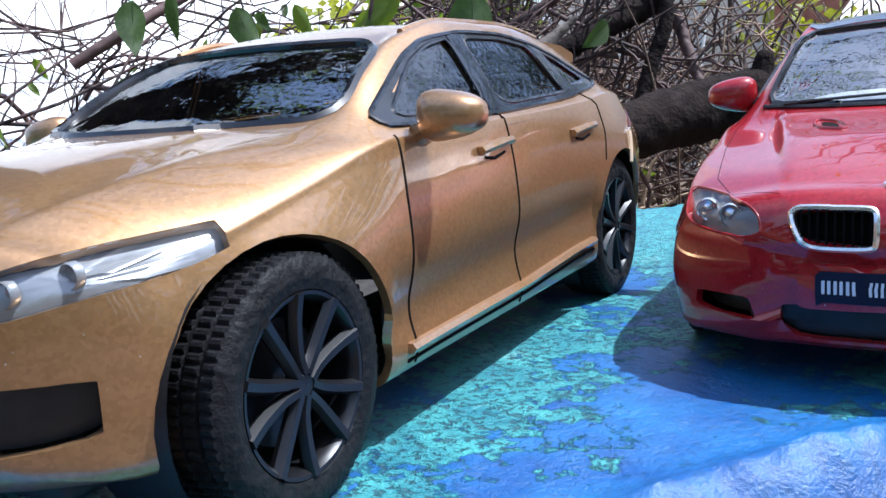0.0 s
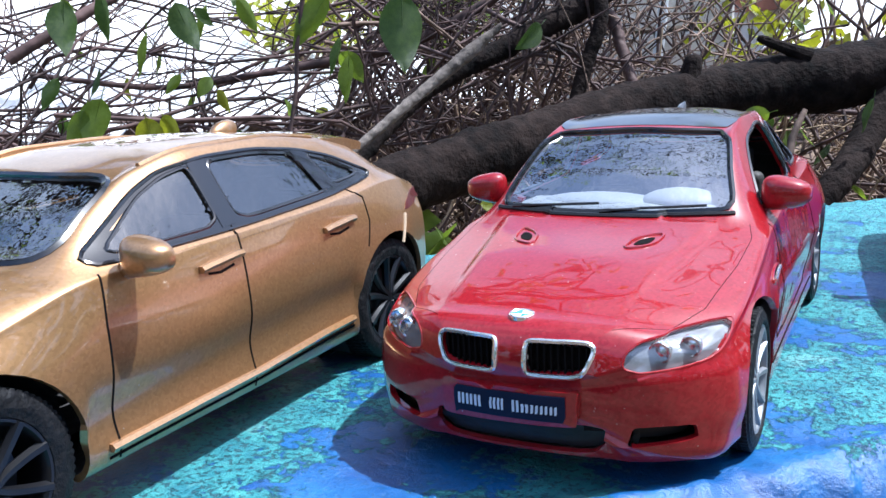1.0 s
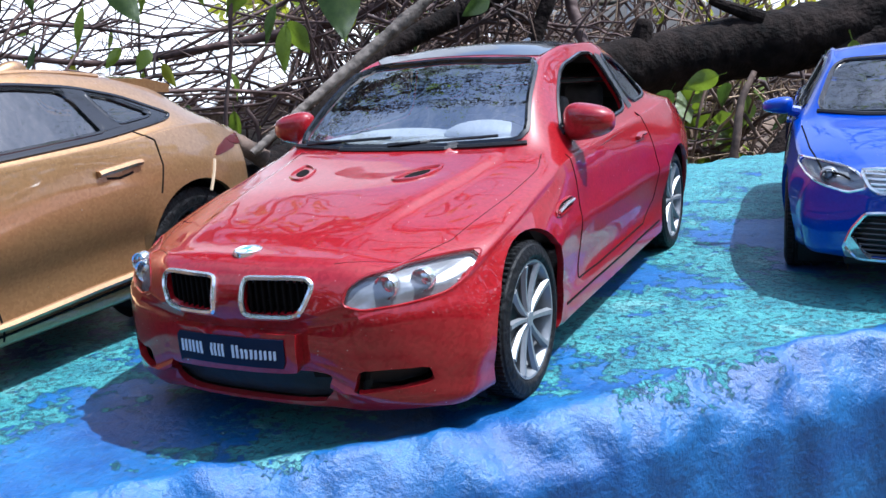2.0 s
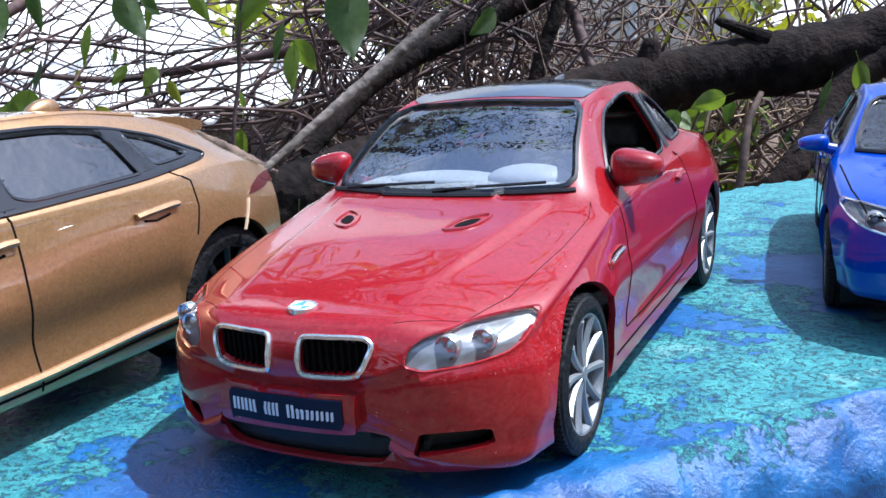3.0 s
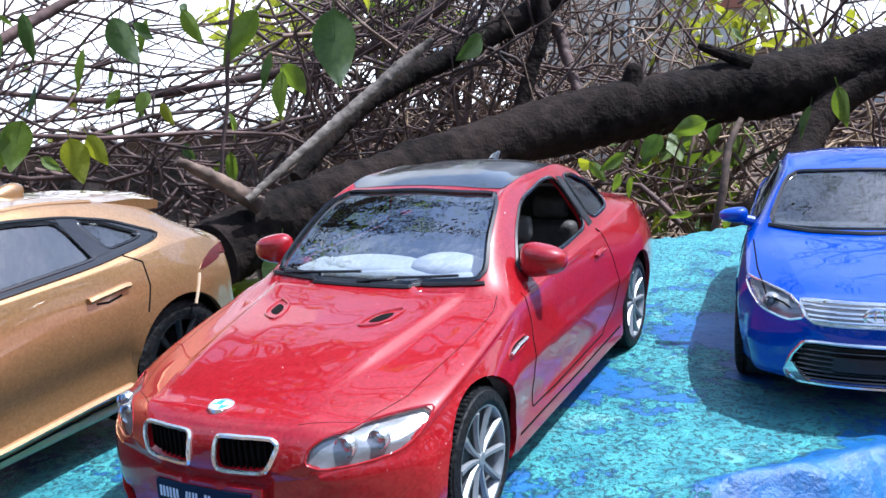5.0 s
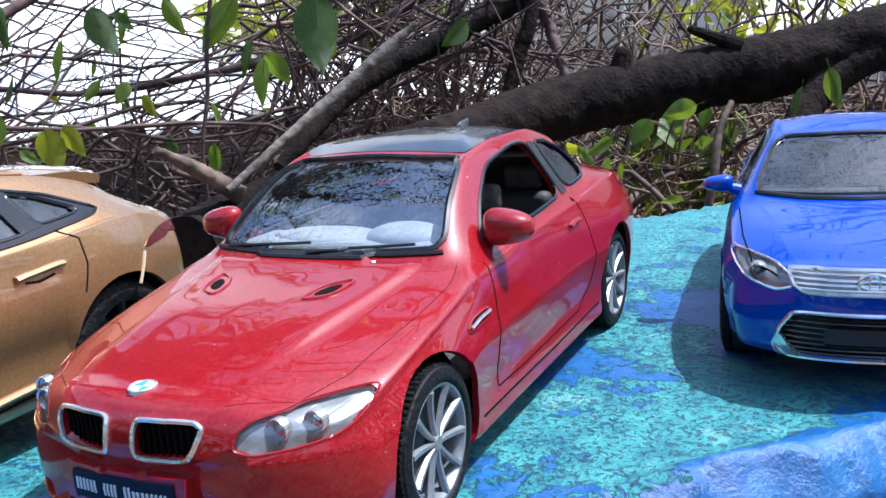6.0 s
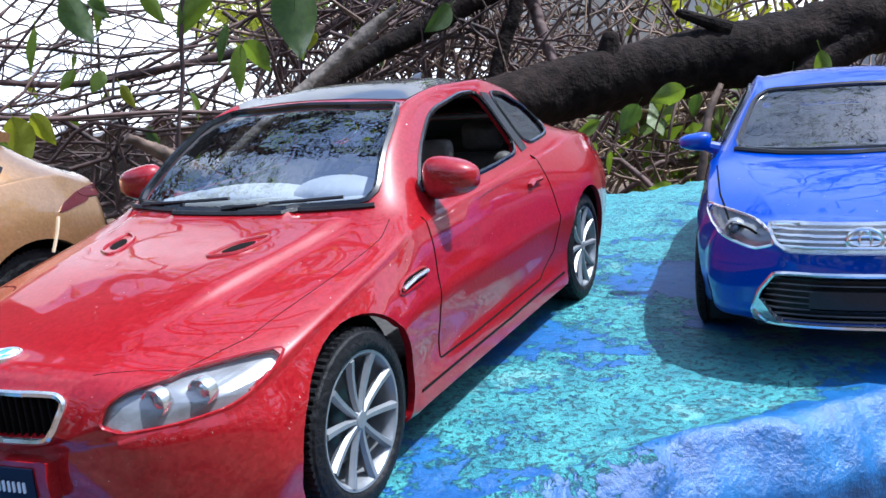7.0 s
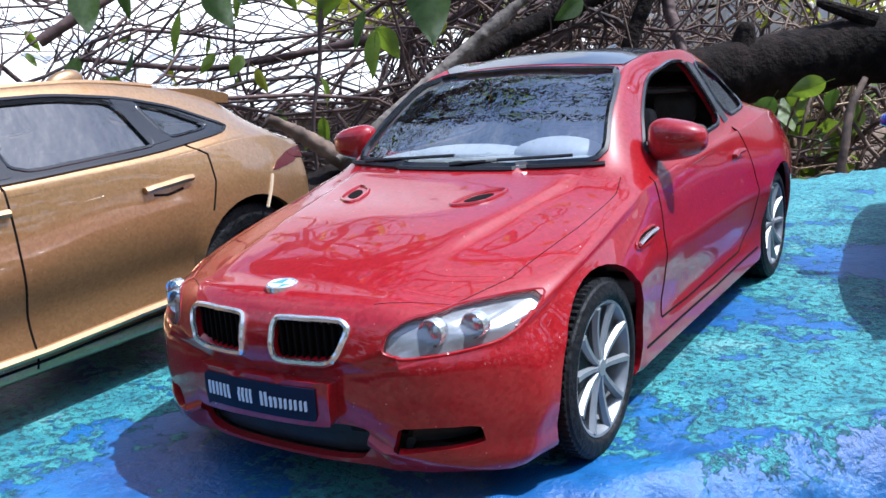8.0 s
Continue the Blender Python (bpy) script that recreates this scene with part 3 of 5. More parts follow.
    kid = rounded([(0.066, 0.675), (0.066, 0.563), (0.09, 0.548), (0.265, 0.548), (0.315, 0.572), (0.347, 0.645), (0.347, 0.674), (0.315, 0.688), (0.09, 0.688)], 2, 0.2)
    lamp = rounded([(0.456, 0.588), (0.466, 0.652), (0.515, 0.690), (0.62, 0.708), (0.74, 0.716), (0.812, 0.712), (0.818, 0.665), (0.805, 0.625), (0.765, 0.596), (0.66, 0.579), (0.52, 0.570)], 2, 0.18)
    mouth = rounded([(-0.33, 0.20), (0.33, 0.20), (0.385, 0.255), (0.388, 0.335), (-0.388, 0.335), (-0.385, 0.255)], 2, 0.12)
    fog = rounded([(0.475, 0.258), (0.735, 0.276), (0.725, 0.342), (0.505, 0.350)], 2, 0.12)
    cutter = bmesh.new()
    for side in (1, -1):
        for y, z in hubs:
            prism(cutter, arch(y, z, 0.385), "x", side * 0.56, side * 1.3)
        prism(cutter, sw, "x", side * 0.35, side * 1.0)
        prism(cutter, qw, "x", side * 0.35, side * 1.0)
        for o in (kid, fog):
            prism(cutter, [(side * p[0], p[1]) for p in o], "y", -2.7, -2.1)
        prism(cutter, [(side * p[0], p[1]) for p in lamp], "y", -2.7, -1.84)
    prism(cutter, ws, "y", -1.4, -0.1)
    prism(cutter, rw, "y", 0.7, 1.8)
    prism(cutter, mouth, "y", -2.7, -2.15)
    part("body", cut_out(skin, cutter), RED, car, "glossy red lacquered body", k, 32, SEAT_MAT)
    for side in (1, -1):
        for y, z in hubs:
            wheel_well(car, (side * 0.80, y, z), side, 0.395, k)
    four_wheels(car, (-1.50, 1.26), 0.885, 0.33, 0.26, 0.25, 10, SILVER, False, k, "black tyre on a silver ten-spoke rim")
    # roof, panes and their black surrounds
    roof = rounded([(-0.53, -0.275), (0.53, -0.275), (0.545, 0.1), (0.54, 0.55), (0.49, 0.95), (-0.49, 0.95), (-0.54, 0.55), (-0.545, 0.1)], 2, 0.15)
    part("roof_panel", lay(tree, roof, "z", 1, 0.003, 0.008, 56, 8), CARBON, car, "smooth black roof panel", k)
    part("windscreen", lay(tree, ws, "y", -1, -0.008, 0.008, 56, 8), CLEAR, car, "clear reflecting windscreen", k)
    part("windscreen_surround", trim(tree, ws, "y", -1, 0.018, -0.004, True, 90, 1.0), GLOSS_BLACK, car, "black band round the windscreen", k)
    part("rear_window", lay(tree, rw, "y", 1, -0.008, 0.008, 48, 6), TINTED, car, "", k)
    part("rear_window_surround", trim(tree, rw, "y", 1, 0.02, -0.004, True, 80), GLOSS_BLACK, car, "", k)
    cowl = [(-0.66, 1.0), (-0.4, 0.992), (0, 0.99), (0.4, 0.992), (0.66, 1.0)]
    part("cowl", trim(tree, cowl, "y", -1, 0.014, 0.002, False, 40), BLACK, car, "black plastic scuttle below the windscreen", k)
    for a, b in (((-0.56, 1.0), (-0.05, 1.025)), ((-0.02, 0.998), (0.52, 1.022))):
        bm = trim(tree, [a, b], "y", -1, 0.008, 0.02, False, 20)
        trim(tree, [a, (a[0] + 0.06, a[1] + 0.004)], "y", -1, 0.014, 0.015, False, 4, 1.0, bm)
        part("wiper", bm, BLACK, car, "", k)
    for side in (1, -1):
        part("side_window_frame", trim(tree, sw, "x", side, 0.013, -0.002, True, 90), GLOSS_BLACK, car, "", k)
        part("quarter_window", lay(tree, qw, "x", side, -0.012, 0.006, 40, 4), TINTED, car, "smoked rear quarter pane", k)
        part("quarter_window_frame", trim(tree, qw, "x", side, 0.013, -0.002, True, 70), GLOSS_BLACK, car, "", k)
        pillar = [(0.575, 1.02), (0.675, 1.03), (0.525, 1.352), (0.425, 1.368)]
        part("door_pillar", lay(tree, pillar, "x", side, 0.004, 0.02, 40, 4), GLOSS_BLACK, car, "gloss black pillar", k)
        door_mirror(car, (side * 0.875, -0.60, 1.065), side, (0.13, 0.09, 0.088), RED, k)
        # doors: shut lines, handle, sill
        seam = [(-0.79, 0.93), (-0.80, 0.80), (-0.845, 0.62), (-0.86, 0.45), (-0.85, 0.335), (-0.5, 0.325), (0.45, 0.335), (0.66, 0.44), (0.73, 0.62), (0.70, 0.85), (0.66, 0.99)]
        part("door_gap", trim(tree, seam, "x", side, 0.0050, -0.0015, False, 120), SEAM, car, "dark shut line round the door", k)
        part("sill_line", trim(tree, [(-1.05, 0.265), (0.0, 0.262), (0.82, 0.275)], "x", side, 0.007, -0.002, False, 50), SEAM, car, "", k)
        grip = trim(tree, [(0.40, 0.855), (0.47, 0.87), (0.58, 0.868)], "x", side, 0.018, 0.014, False, 12, 0.8)
        part("door_handle", grip, RED, car, "", k)
        vent = rounded([(-1.18, 0.712), (-1.10, 0.752), (-0.905, 0.757), (-0.925, 0.708), (-1.14, 0.696)], 2)
        ob = part("side_vent", lay(tree, vent, "x", side, 0.002, 0.01, 32, 3), SEAM, car, "dark gill behind the front wheel with a chrome bar", k)
        bar = trim(tree, [(-1.15, 0.716), (-1.03, 0.733), (-0.925, 0.736)], "x", side, 0.009, 0.012, False, 10)
        part("vent_bar", bar, CHROME, ob, "bright chrome bar", k)
        part("vent_rim", trim(tree, vent, "x", side, 0.007, 0.002, True, 40), RED, ob, "", k)
        # bonnet vents and shut line
        hv = rounded([(side * 0.225, -1.50), (side * 0.262, -1.31), (side * 0.39, -1.215), (side * 0.365, -1.42)], 2)
        ob = part("bonnet_vent", lay(tree, [np.mean(hv, axis=0) + 0.55 * (p - np.mean(hv, axis=0)) for p in hv], "z", 1, 0.002, 0.01, 28, 3), SEAM, car, "dark slot in the bonnet", k)
        part("vent_rim", trim(tree, hv, "z", 1, 0.008, 0.002, True, 36), RED, ob, "", k)
        gap = [(side * 0.40, -2.22), (side * 0.60, -2.07), (side * 0.70, -1.85), (side * 0.755, -1.4), (side * 0.77, -1.06), (side * 0.74, -0.93)]
        part("bonnet_gap", trim(tree, gap, "z", 1, 0.0022, -0.0012, False, 60), SEAM, car, "", k)
        # headlamp: bucket, two ringed projectors, lens
        out = [(side * p[0], p[1]) for p in lamp]
        head = part("headlamp", lay(tree, out, "y", -1, -0.026, 0.01, 56, 4), REFLECTOR, car, "clear headlamp with twin ringed projectors", k)
        part("lens", lay(tree, out, "y", -1, -0.003, 0.004, 52, 5), LENS, head, "clear plastic lens", k)
        part("lamp_rim", trim(tree, out, "y", -1, 0.007, -0.004, True, 70), RED, head, "", k)
        for cx, cz, rr in ((0.585, 0.640, 0.044), (0.690, 0.652, 0.042)):
            hit, nor = cast(tree, (side * cx, cz), "y", -1)
            bm = lathe([(0.07, rr * 1.05), (0.0, rr * 1.05), (-0.01, rr), (0.0, rr * 0.86), (0.03, rr * 0.80), (0.034, rr * 0.7), (0.012, rr * 0.4), (0.006, 0.001)], 32, "y")
            bmesh.ops.scale(bm, vec=(1, 0.5, 1), verts=bm.verts)
            bmesh.ops.translate(bm, vec=hit + Vector((0, 0.021, 0)), verts=bm.verts)
            part("projector", bm, CHROME, head, "", k)
        # kidney grille
        out = [(side * p[0], p[1]) for p in kid]
        gr = part("grille", trim(tree, out, "y", -1, 0.011, 0.006, True, 80), CHROME, car, "chrome-framed black kidney grille", k)
        part("grille_mesh", lay(tree, out, "y", -1, -0.045, 0.01, 44, 4), SEAM, gr, "", k)
        for i in range(9):
            x = side * (0.085 + 0.029 * i)
            hit, _ = cast(tree, (x, 0.60), "y", -1)
            part("grille_bar", box((0.008, 0.02, 0.13), hit + Vector((0, 0.035, 0.018)), 0.002), SEAM, gr, "", k)
        out = [(side * p[0], p[1]) for p in fog]
        part("bumper_intake", lay(tree, out, "y", -1, -0.08, 0.01, 40, 4), BLACK, car, "black recessed bumper intake", k)
        # tail lamp
        tl = rounded([(side * 0.50, 0.80), (side * 0.50, 0.92), (side * 0.78, 0.93), (side * 0.80, 0.84)], 2)
        part("tail_lamp", lay(tree, tl, "y", 1, 0.006, 0.02, 40, 4), TAIL_RED, car, "red plastic tail lamp", k)
        seat(car, side * 0.34, 0.0, 0.42, k)
        seat(car, side * 0.34, 0.72, 0.44, k)
    part("lower_intake", lay(tree, mouth, "y", -1, -0.045, 0.01, 50, 4), BLACK, car, "dark mesh lower intake", k)
    plinth = rounded([(-0.315, 0.335), (0.285, 0.345), (0.29, 0.492), (-0.32, 0.492)], 1, 0.06)
    holder = part("plate_holder", lay(tree, plinth, "y", -1, 0.050, 0.075, 64, 4), RED, car, "", k)
    pl = [(-0.255, 0.366), (0.240, 0.366), (0.240, 0.472), (-0.255, 0.472)]
    part("plate", lay(tree, pl, "y", -1, 0.057, 0.012, 40, 5), PLATE, holder, "navy blue plate with pale lettering as bars", k)
    for a, b, n in ((-0.235, -0.115, 3), (-0.085, -0.015, 2), (0.015, 0.215, 5)):
        for i in range(n):
            x0, wide = a + (b - a) * i / n, (b - a) / n
            tall = 0.44 if i == 0 or n < 5 else 0.428
            for u in (0.04, 0.52):
                stroke = [(x0 + wide * u, 0.392), (x0 + wide * (u + 0.26), 0.392), (x0 + wide * (u + 0.26), tall), (x0 + wide * u, tall)]
                part("plate_mark", lay(tree, stroke, "y", -1, 0.060, 0.003, 12, 2), PLATE_INK, holder, "", k)
    # bonnet badge: ring and four quarters
    hit, nor = cast(tree, (0.0, -2.205), "z", 1)
    turn = nor.to_track_quat("Z", "Y").to_matrix().to_4x4()
    bm = lathe([(-0.01, 0.056), (0.008, 0.056), (0.012, 0.050), (0.008, 0.045), (0.004, 0.044), (-0.01, 0.044)], 32, "z")
    bmesh.ops.transform(bm, matrix=Matrix.Translation(hit) @ turn, verts=bm.verts)
    badge = part("badge", bm, CHROME, car, "round blue and white enamel badge", k)
    for q in range(4):
        bm = bmesh.new()
        arc = [(0.0, 0.0)] + [(0.0445 * math.cos(q * math.pi / 2 + a * math.pi / 16), 0.0445 * math.sin(q * math.pi / 2 + a * math.pi / 16)) for a in range(9)]
        prism(bm, arc, "z", -0.01, 0.0065)
        bmesh.ops.transform(bm, matrix=Matrix.Translation(hit) @ turn, verts=bm.verts)
        part("badge_quarter", bm, BADGE_BLUE if q % 2 else BADGE_WHITE, badge, "", k)
    # cabin
    bm = box((1.22, 0.34, 0.20), (0, -0.66, 0.915), 0.06, None, None, 5)
    for x, wide, tall, z in ((0.33, 0.23, 0.085, 1.005), (-0.14, 0.34, 0.05, 1.005)):
        hump = bmesh.ops.create_uvsphere(bm, u_segments=28, v_segments=14, radius=1)["verts"]
        for v in hump:
            v.co = Vector((x + wide * v.co.x, -0.64 + 0.16 * v.co.y, z + tall * v.co.z))
    part("dashboard", bm, WHITE_PL, car, "pale grey moulded dashboard", k)
    bm = bmesh.new()
    ring = [(0.36 + 0.17 * math.cos(t), -0.47 + 0.05 * math.sin(t), 0.92 + 0.16 * math.sin(t)) for t in np.linspace(0, 2 * math.pi, 28, endpoint=False)]
    tube(bm, ring, 0.018, 8, True)
    tube(bm, [ring[0], (0.36, -0.48, 0.92), ring[14]], 0.016, 6)
    part("steering_wheel", bm, SEAT_MAT, car, "", k)
    part("cabin_floor", box((1.3, 2.6, 0.06), (0, 0.2, 0.28), 0.02), SEAT_MAT, car, "", k)
    part("chassis", box((1.05, 3.9, 0.06), (0, -0.05, 0.155), 0.02), BLACK, car, "black plastic base", k)
    part("rear_view_mirror", box((0.20, 0.03, 0.06), (0, -0.34, 1.30), 0.012), BLACK, car, "", k)
    hit, nor = cast(tree, (0.0, 0.86), "z", 1)
    part("aerial_fin", tube(bmesh.new(), [hit + Vector((0, -0.06, 0)), hit + Vector((0, 0.0, 0.025)), hit + Vector((0, 0.07, 0.05))], [0.03, 0.03, 0.012], 8), CARBON, car, "", k)
    return car


def gold_suv():
    k = S
    car = thing("toy_car", "metallic gold die-cast toy sport utility car with dark wheels", "toy car", (-2.38 * S, -2.305 * S, 0), 0, "toy cars on the ledge")
    hubs = ((-1.437, 0.38), (1.437, 0.38))
    rows = [
        (-2.12, 0.26, 0.82, 0.64, 0.76, 0.80, 0.50, 0.90, 0.93, 0.62),
        (-1.90, 0.25, 0.90, 0.70, 0.81, 0.87, 0.55, 0.965, 0.99, 0.55),
        (-1.50, 0.24, 0.94, 0.76, 0.85, 0.96, 0.62, 1.04, 1.06, 0.42),
        (-1.16, 0.23, 0.945, 0.80, 0.88, 1.03, 0.70, 1.085, 1.105, 0.30),
        (-1.04, 0.23, 0.945, 0.81, 0.885, 1.045, 0.75, 1.12, 1.15, 0.26),
        (-0.70, 0.23, 0.945, 0.82, 0.885, 1.06, 0.70, 1.32, 1.37, 0.24),
        (-0.36, 0.23, 0.945, 0.83, 0.88, 1.075, 0.655, 1.475, 1.53, 0.20),
        (0.05, 0.23, 0.945, 0.84, 0.88, 1.085, 0.655, 1.555, 1.61, 0.08),
        (0.60, 0.23, 0.945, 0.85, 0.88, 1.10, 0.65, 1.555, 1.625, 0.0),
        (1.10, 0.24, 0.955, 0.87, 0.875, 1.12, 0.635, 1.505, 1.585, -0.08),
        (1.55, 0.26, 0.96, 0.88, 0.86, 1.15, 0.62, 1.40, 1.49, -0.15),
        (1.85, 0.29, 0.945, 0.88, 0.83, 1.13, 0.64, 1.22, 1.28, -0.2),
        (2.12, 0.33, 0.90, 0.85, 0.78, 1.04, 0.62, 1.08, 1.11, -0.25),
    ]

    def low_roof(z):
        return z if z < 1.08 else 1.08 + (z - 1.08) * 0.79

    rows = [(*r[:5], low_roof(r[5]), r[6], low_roof(r[7]), low_roof(r[8]), r[9]) for r in rows]

    def shape(v):
        x, y, z = v
        if -2.1 < y < -1.1 and z > 0.85:
            v[2] += 0.022 / (1 + math.exp((x - 0.40) / 0.03)) * min(1, (y + 2.1) / 0.4)
        if x > 0.7 and -1.0 < y < 1.0:
            v[0] -= 0.035 * math.exp(-(((z - 0.50 - 0.03 * y) / 0.11) ** 2))
            v[0] += 0.012 * math.exp(-(((z - 0.33) / 0.05) ** 2))
        return v

    skin = hull_mesh(rows, 0.19, 0.16, 0.58, hubs, 0.03, shape)
    tree = BVHTree.FromBMesh(skin)
    ws = rounded([(-0.72, 1.135), (-0.3, 1.125), (0.3, 1.125), (0.72, 1.135), (0.60, 1.485), (0, 1.50), (-0.60, 1.485)], 2, 0.15)
    rw = rounded([(-0.58, 1.22), (0.58, 1.22), (0.50, 1.43), (-0.50, 1.43)], 2, 0.15)
    panes = [
        rounded([(-0.74, 1.11), (-0.40, 1.36), (-0.20, 1.455), (-0.02, 1.495), (0.0, 1.12)], 2, 0.12),
        rounded([(0.13, 1.125), (0.10, 1.505), (0.50, 1.505), (0.80, 1.46), (0.93, 1.19), (0.9, 1.165)], 2, 0.12),
        rounded([(1.03, 1.20), (0.93, 1.435), (1.10, 1.385), (1.33, 1.25), (1.28, 1.225)], 2, 0.14),
    ]
    band = rounded([(-0.90, 1.075), (-0.42, 1.385), (-0.20, 1.485), (0.10, 1.53), (0.50, 1.53), (0.88, 1.475), (1.18, 1.385), (1.47, 1.225), (1.40, 1.19), (0.9, 1.125), (0.1, 1.085)], 2, 0.14)
    ws, rw, band = ([(p[0], low_roof(p[1])) for p in o] for o in (ws, rw, band))
    panes = [[(p[0], low_roof(p[1])) for p in o] for o in panes]
    lamp = rounded([(0.46, 0.725), (0.475, 0.805), (0.62, 0.860), (0.80, 0.888), (0.872, 0.890), (0.868, 0.855), (0.80, 0.775), (0.55, 0.708)], 2, 0.16)
    mouth = rounded([(-0.36, 0.58), (0.36, 0.58), (0.42, 0.72), (0.38, 0.83), (-0.38, 0.83), (-0.42, 0.72)], 2, 0.18)
    low = rounded([(0.40, 0.375), (0.72, 0.40), (0.75, 0.55), (0.44, 0.56)], 2, 0.16)
    under = rounded([(-0.34, 0.36), (0.34, 0.36), (0.34, 0.50), (-0.34, 0.50)], 2, 0.16)
    cutter = bmesh.new()
    for side in (1, -1):
        for y, z in hubs:
            prism(cutter, arch(y, z, 0.435), "x", side * 0.58, side * 1.3)
        for o in panes:
            prism(cutter, o, "x", side * 0.45, side * 1.1)
        prism(cutter, [(side * p[0], p[1]) for p in low], "y", -2.8, -1.98)
        prism(cutter, [(side * p[0], p[1]) for p in lamp], "y", -2.8, -1.60)
    prism(cutter, ws, "y", -1.5, -0.1)
    prism(cutter, rw, "y", 1.2, 2.2)
    prism(cutter, mouth, "y", -2.8, -2.1)
    prism(cutter, under, "y", -2.8, -2.1)
    part("body", cut_out(skin, cutter), GOLD, car, "dusty metallic gold body", k, 32, SEAT_MAT)
    for side in (1, -1):
        for y, z in hubs:
            wheel_well(car, (side * 0.82, y, z), side, 0.445, k)
    four_wheels(car, (-1.437, 1.437), 0.925, 0.38, 0.28, 0.27, 5, DARK_RIM, True, k, "black tyre on a dark five-spoke rim")
    part("windscreen", lay(tree, ws, "y", -1, -0.006, 0.008, 56, 8), CLEAR, car, "blue reflecting windscreen", k)
    part("windscreen_surround", trim(tree, ws, "y", -1, 0.022, -0.006, True, 90), GLOSS_BLACK, car, "", k)
    part("rear_window", lay(tree, rw, "y", 1, -0.006, 0.008, 48, 6), TINTED, car, "", k)
    for side in (1, -1):
        frame_bm = lay(tree, band, "x", side, 0.002, 0.006, 150, 16)
        glazed = [f for f in frame_bm.faces if any(inside_of(f.calc_center_median(), o) for o in panes)]
        bmesh.ops.delete(frame_bm, geom=glazed, context="FACES")
        trim(tree, band, "x", side, 0.012, 0.0, True, 130, 1.0, frame_bm)
        part("window_band", frame_bm, GLOSS_BLACK, car, "black frame round the side windows", k)
        for o in panes:
            part("side_window", lay(tree, o, "x", side, -0.010, 0.006, 44, 5), TINTED, car, "smoked side pane", k)
            part("pane_frame", trim(tree, o, "x", side, 0.014, -0.003, True, 80, 0.6), GLOSS_BLACK, car, "", k)
        for o in ([(0.0, 1.10), (0.13, 1.105), (0.10, 1.42), (-0.02, 1.42)], [(0.90, 1.15), (1.05, 1.165), (0.94, 1.375), (0.80, 1.395)]):
            part("door_pillar", lay(tree, o, "x", side, 0.005, 0.02, 40, 4), GLOSS_BLACK, car, "gloss black pillar", k)
        door_mirror(car, (side * 1.03, -0.66, 1.105), side, (0.13, 0.095, 0.085), GOLD, k)
        for seam in (
            [(-0.80, 1.05), (-0.83, 0.85), (-0.845, 0.60), (-0.84, 0.27)],
            [(0.06, 1.10), (0.055, 0.8), (0.06, 0.27)],
            [(1.10, 1.13), (1.205, 1.07), (1.20, 0.93), (1.14, 0.78)],
        ):
            part("door_gap", trim(tree, seam, "x", side, 0.0075, -0.003, False, 60), SEAM, car, "", k)
        part("sill_moulding", trim(tree, [(-0.90, 0.335), (0.1, 0.345), (0.95, 0.385)], "x", side, 0.026, 0.006, False, 60, 0.8), GOLD, car, "raised gold sill strip", k)
        part("sill_gap", trim(tree, [(-0.90, 0.29), (0.1, 0.30), (0.95, 0.34)], "x", side, 0.008, -0.001, False, 60), SEAM, car, "", k)
        for y in (-0.10, 0.90):
            pocket = rounded([(y - 0.12, 0.915), (y + 0.08, 0.92), (y + 0.09, 0.985), (y - 0.09, 0.985)], 2)
            ob = part("door_handle", lay(tree, pocket, "x", side, 0.002, 0.006, 28, 3), GOLD, car, "", k)
            part("handle_grip", trim(tree, [(y - 0.155, 0.945), (y - 0.10, 0.952), (y, 0.960), (y + 0.09, 0.968), (y + 0.145, 0.968)], "x", side, 0.024, 0.012, False, 16, 0.8), GOLD, ob, "", k)
            part("handle_shade", trim(tree, [(y - 0.10, 0.918), (y - 0.02, 0.908), (y + 0.08, 0.925)], "x", side, 0.007, 0.0, False, 10), SEAM, ob, "", k)
        rail = [(side * 0.60, -0.25), (side * 0.605, 0.4), (side * 0.59, 1.15)]
        part("roof_rail", trim(tree, rail, "z", 1, 0.016, 0.0, False, 40), GOLD, car, "", k)
        out = [(side * p[0], p[1]) for p in lamp]
        head = part("headlamp", lay(tree, out, "y", -1, -0.035, 0.01, 44, 4), REFLECTOR, car, "long clear headlamp", k)
        part("lens", lay(tree, out, "y", -1, -0.003, 0.004, 52, 5), LENS, head, "", k)
        for cx, cz in ((0.55, 0.775), (0.65, 0.802)):
            hit, nor = cast(tree, (side * cx, cz), "y", -1)
            bm = lathe([(0.02, 0.036), (0.0, 0.036), (-0.006, 0.032), (0.012, 0.026), (0.004, 0.001)], 28, "y")
            bmesh.ops.translate(bm, vec=hit + Vector((0, 0.045, 0)), verts=bm.verts)
            part("projector", bm, REFLECTOR, head, "", k)
        out = [(side * p[0], p[1]) for p in low]
        part("bumper_intake", lay(tree, out, "y", -1, -0.06, 0.01, 44, 4), BLACK, car, "black bumper intake", k)
        tl = rounded([(side * 0.55, 0.93), (side * 0.55, 1.0), (side * 0.86, 1.02), (side * 0.86, 0.94)], 2)
        part("tail_lamp", lay(tree, tl, "y", 1, 0.008, 0.02, 40, 4), TAIL_RED, car, "slim red tail lamp", k)
        tls = rounded([(1.635, 0.915), (1.70, 0.965), (1.85, 1.005), (1.93, 1.0), (1.93, 0.94)], 2, 0.12)
        part("tail_lamp", lay(tree, tls, "x", side, 0.006, 0.02, 36, 3), TAIL_RED, car, "slim red tail lamp", k)
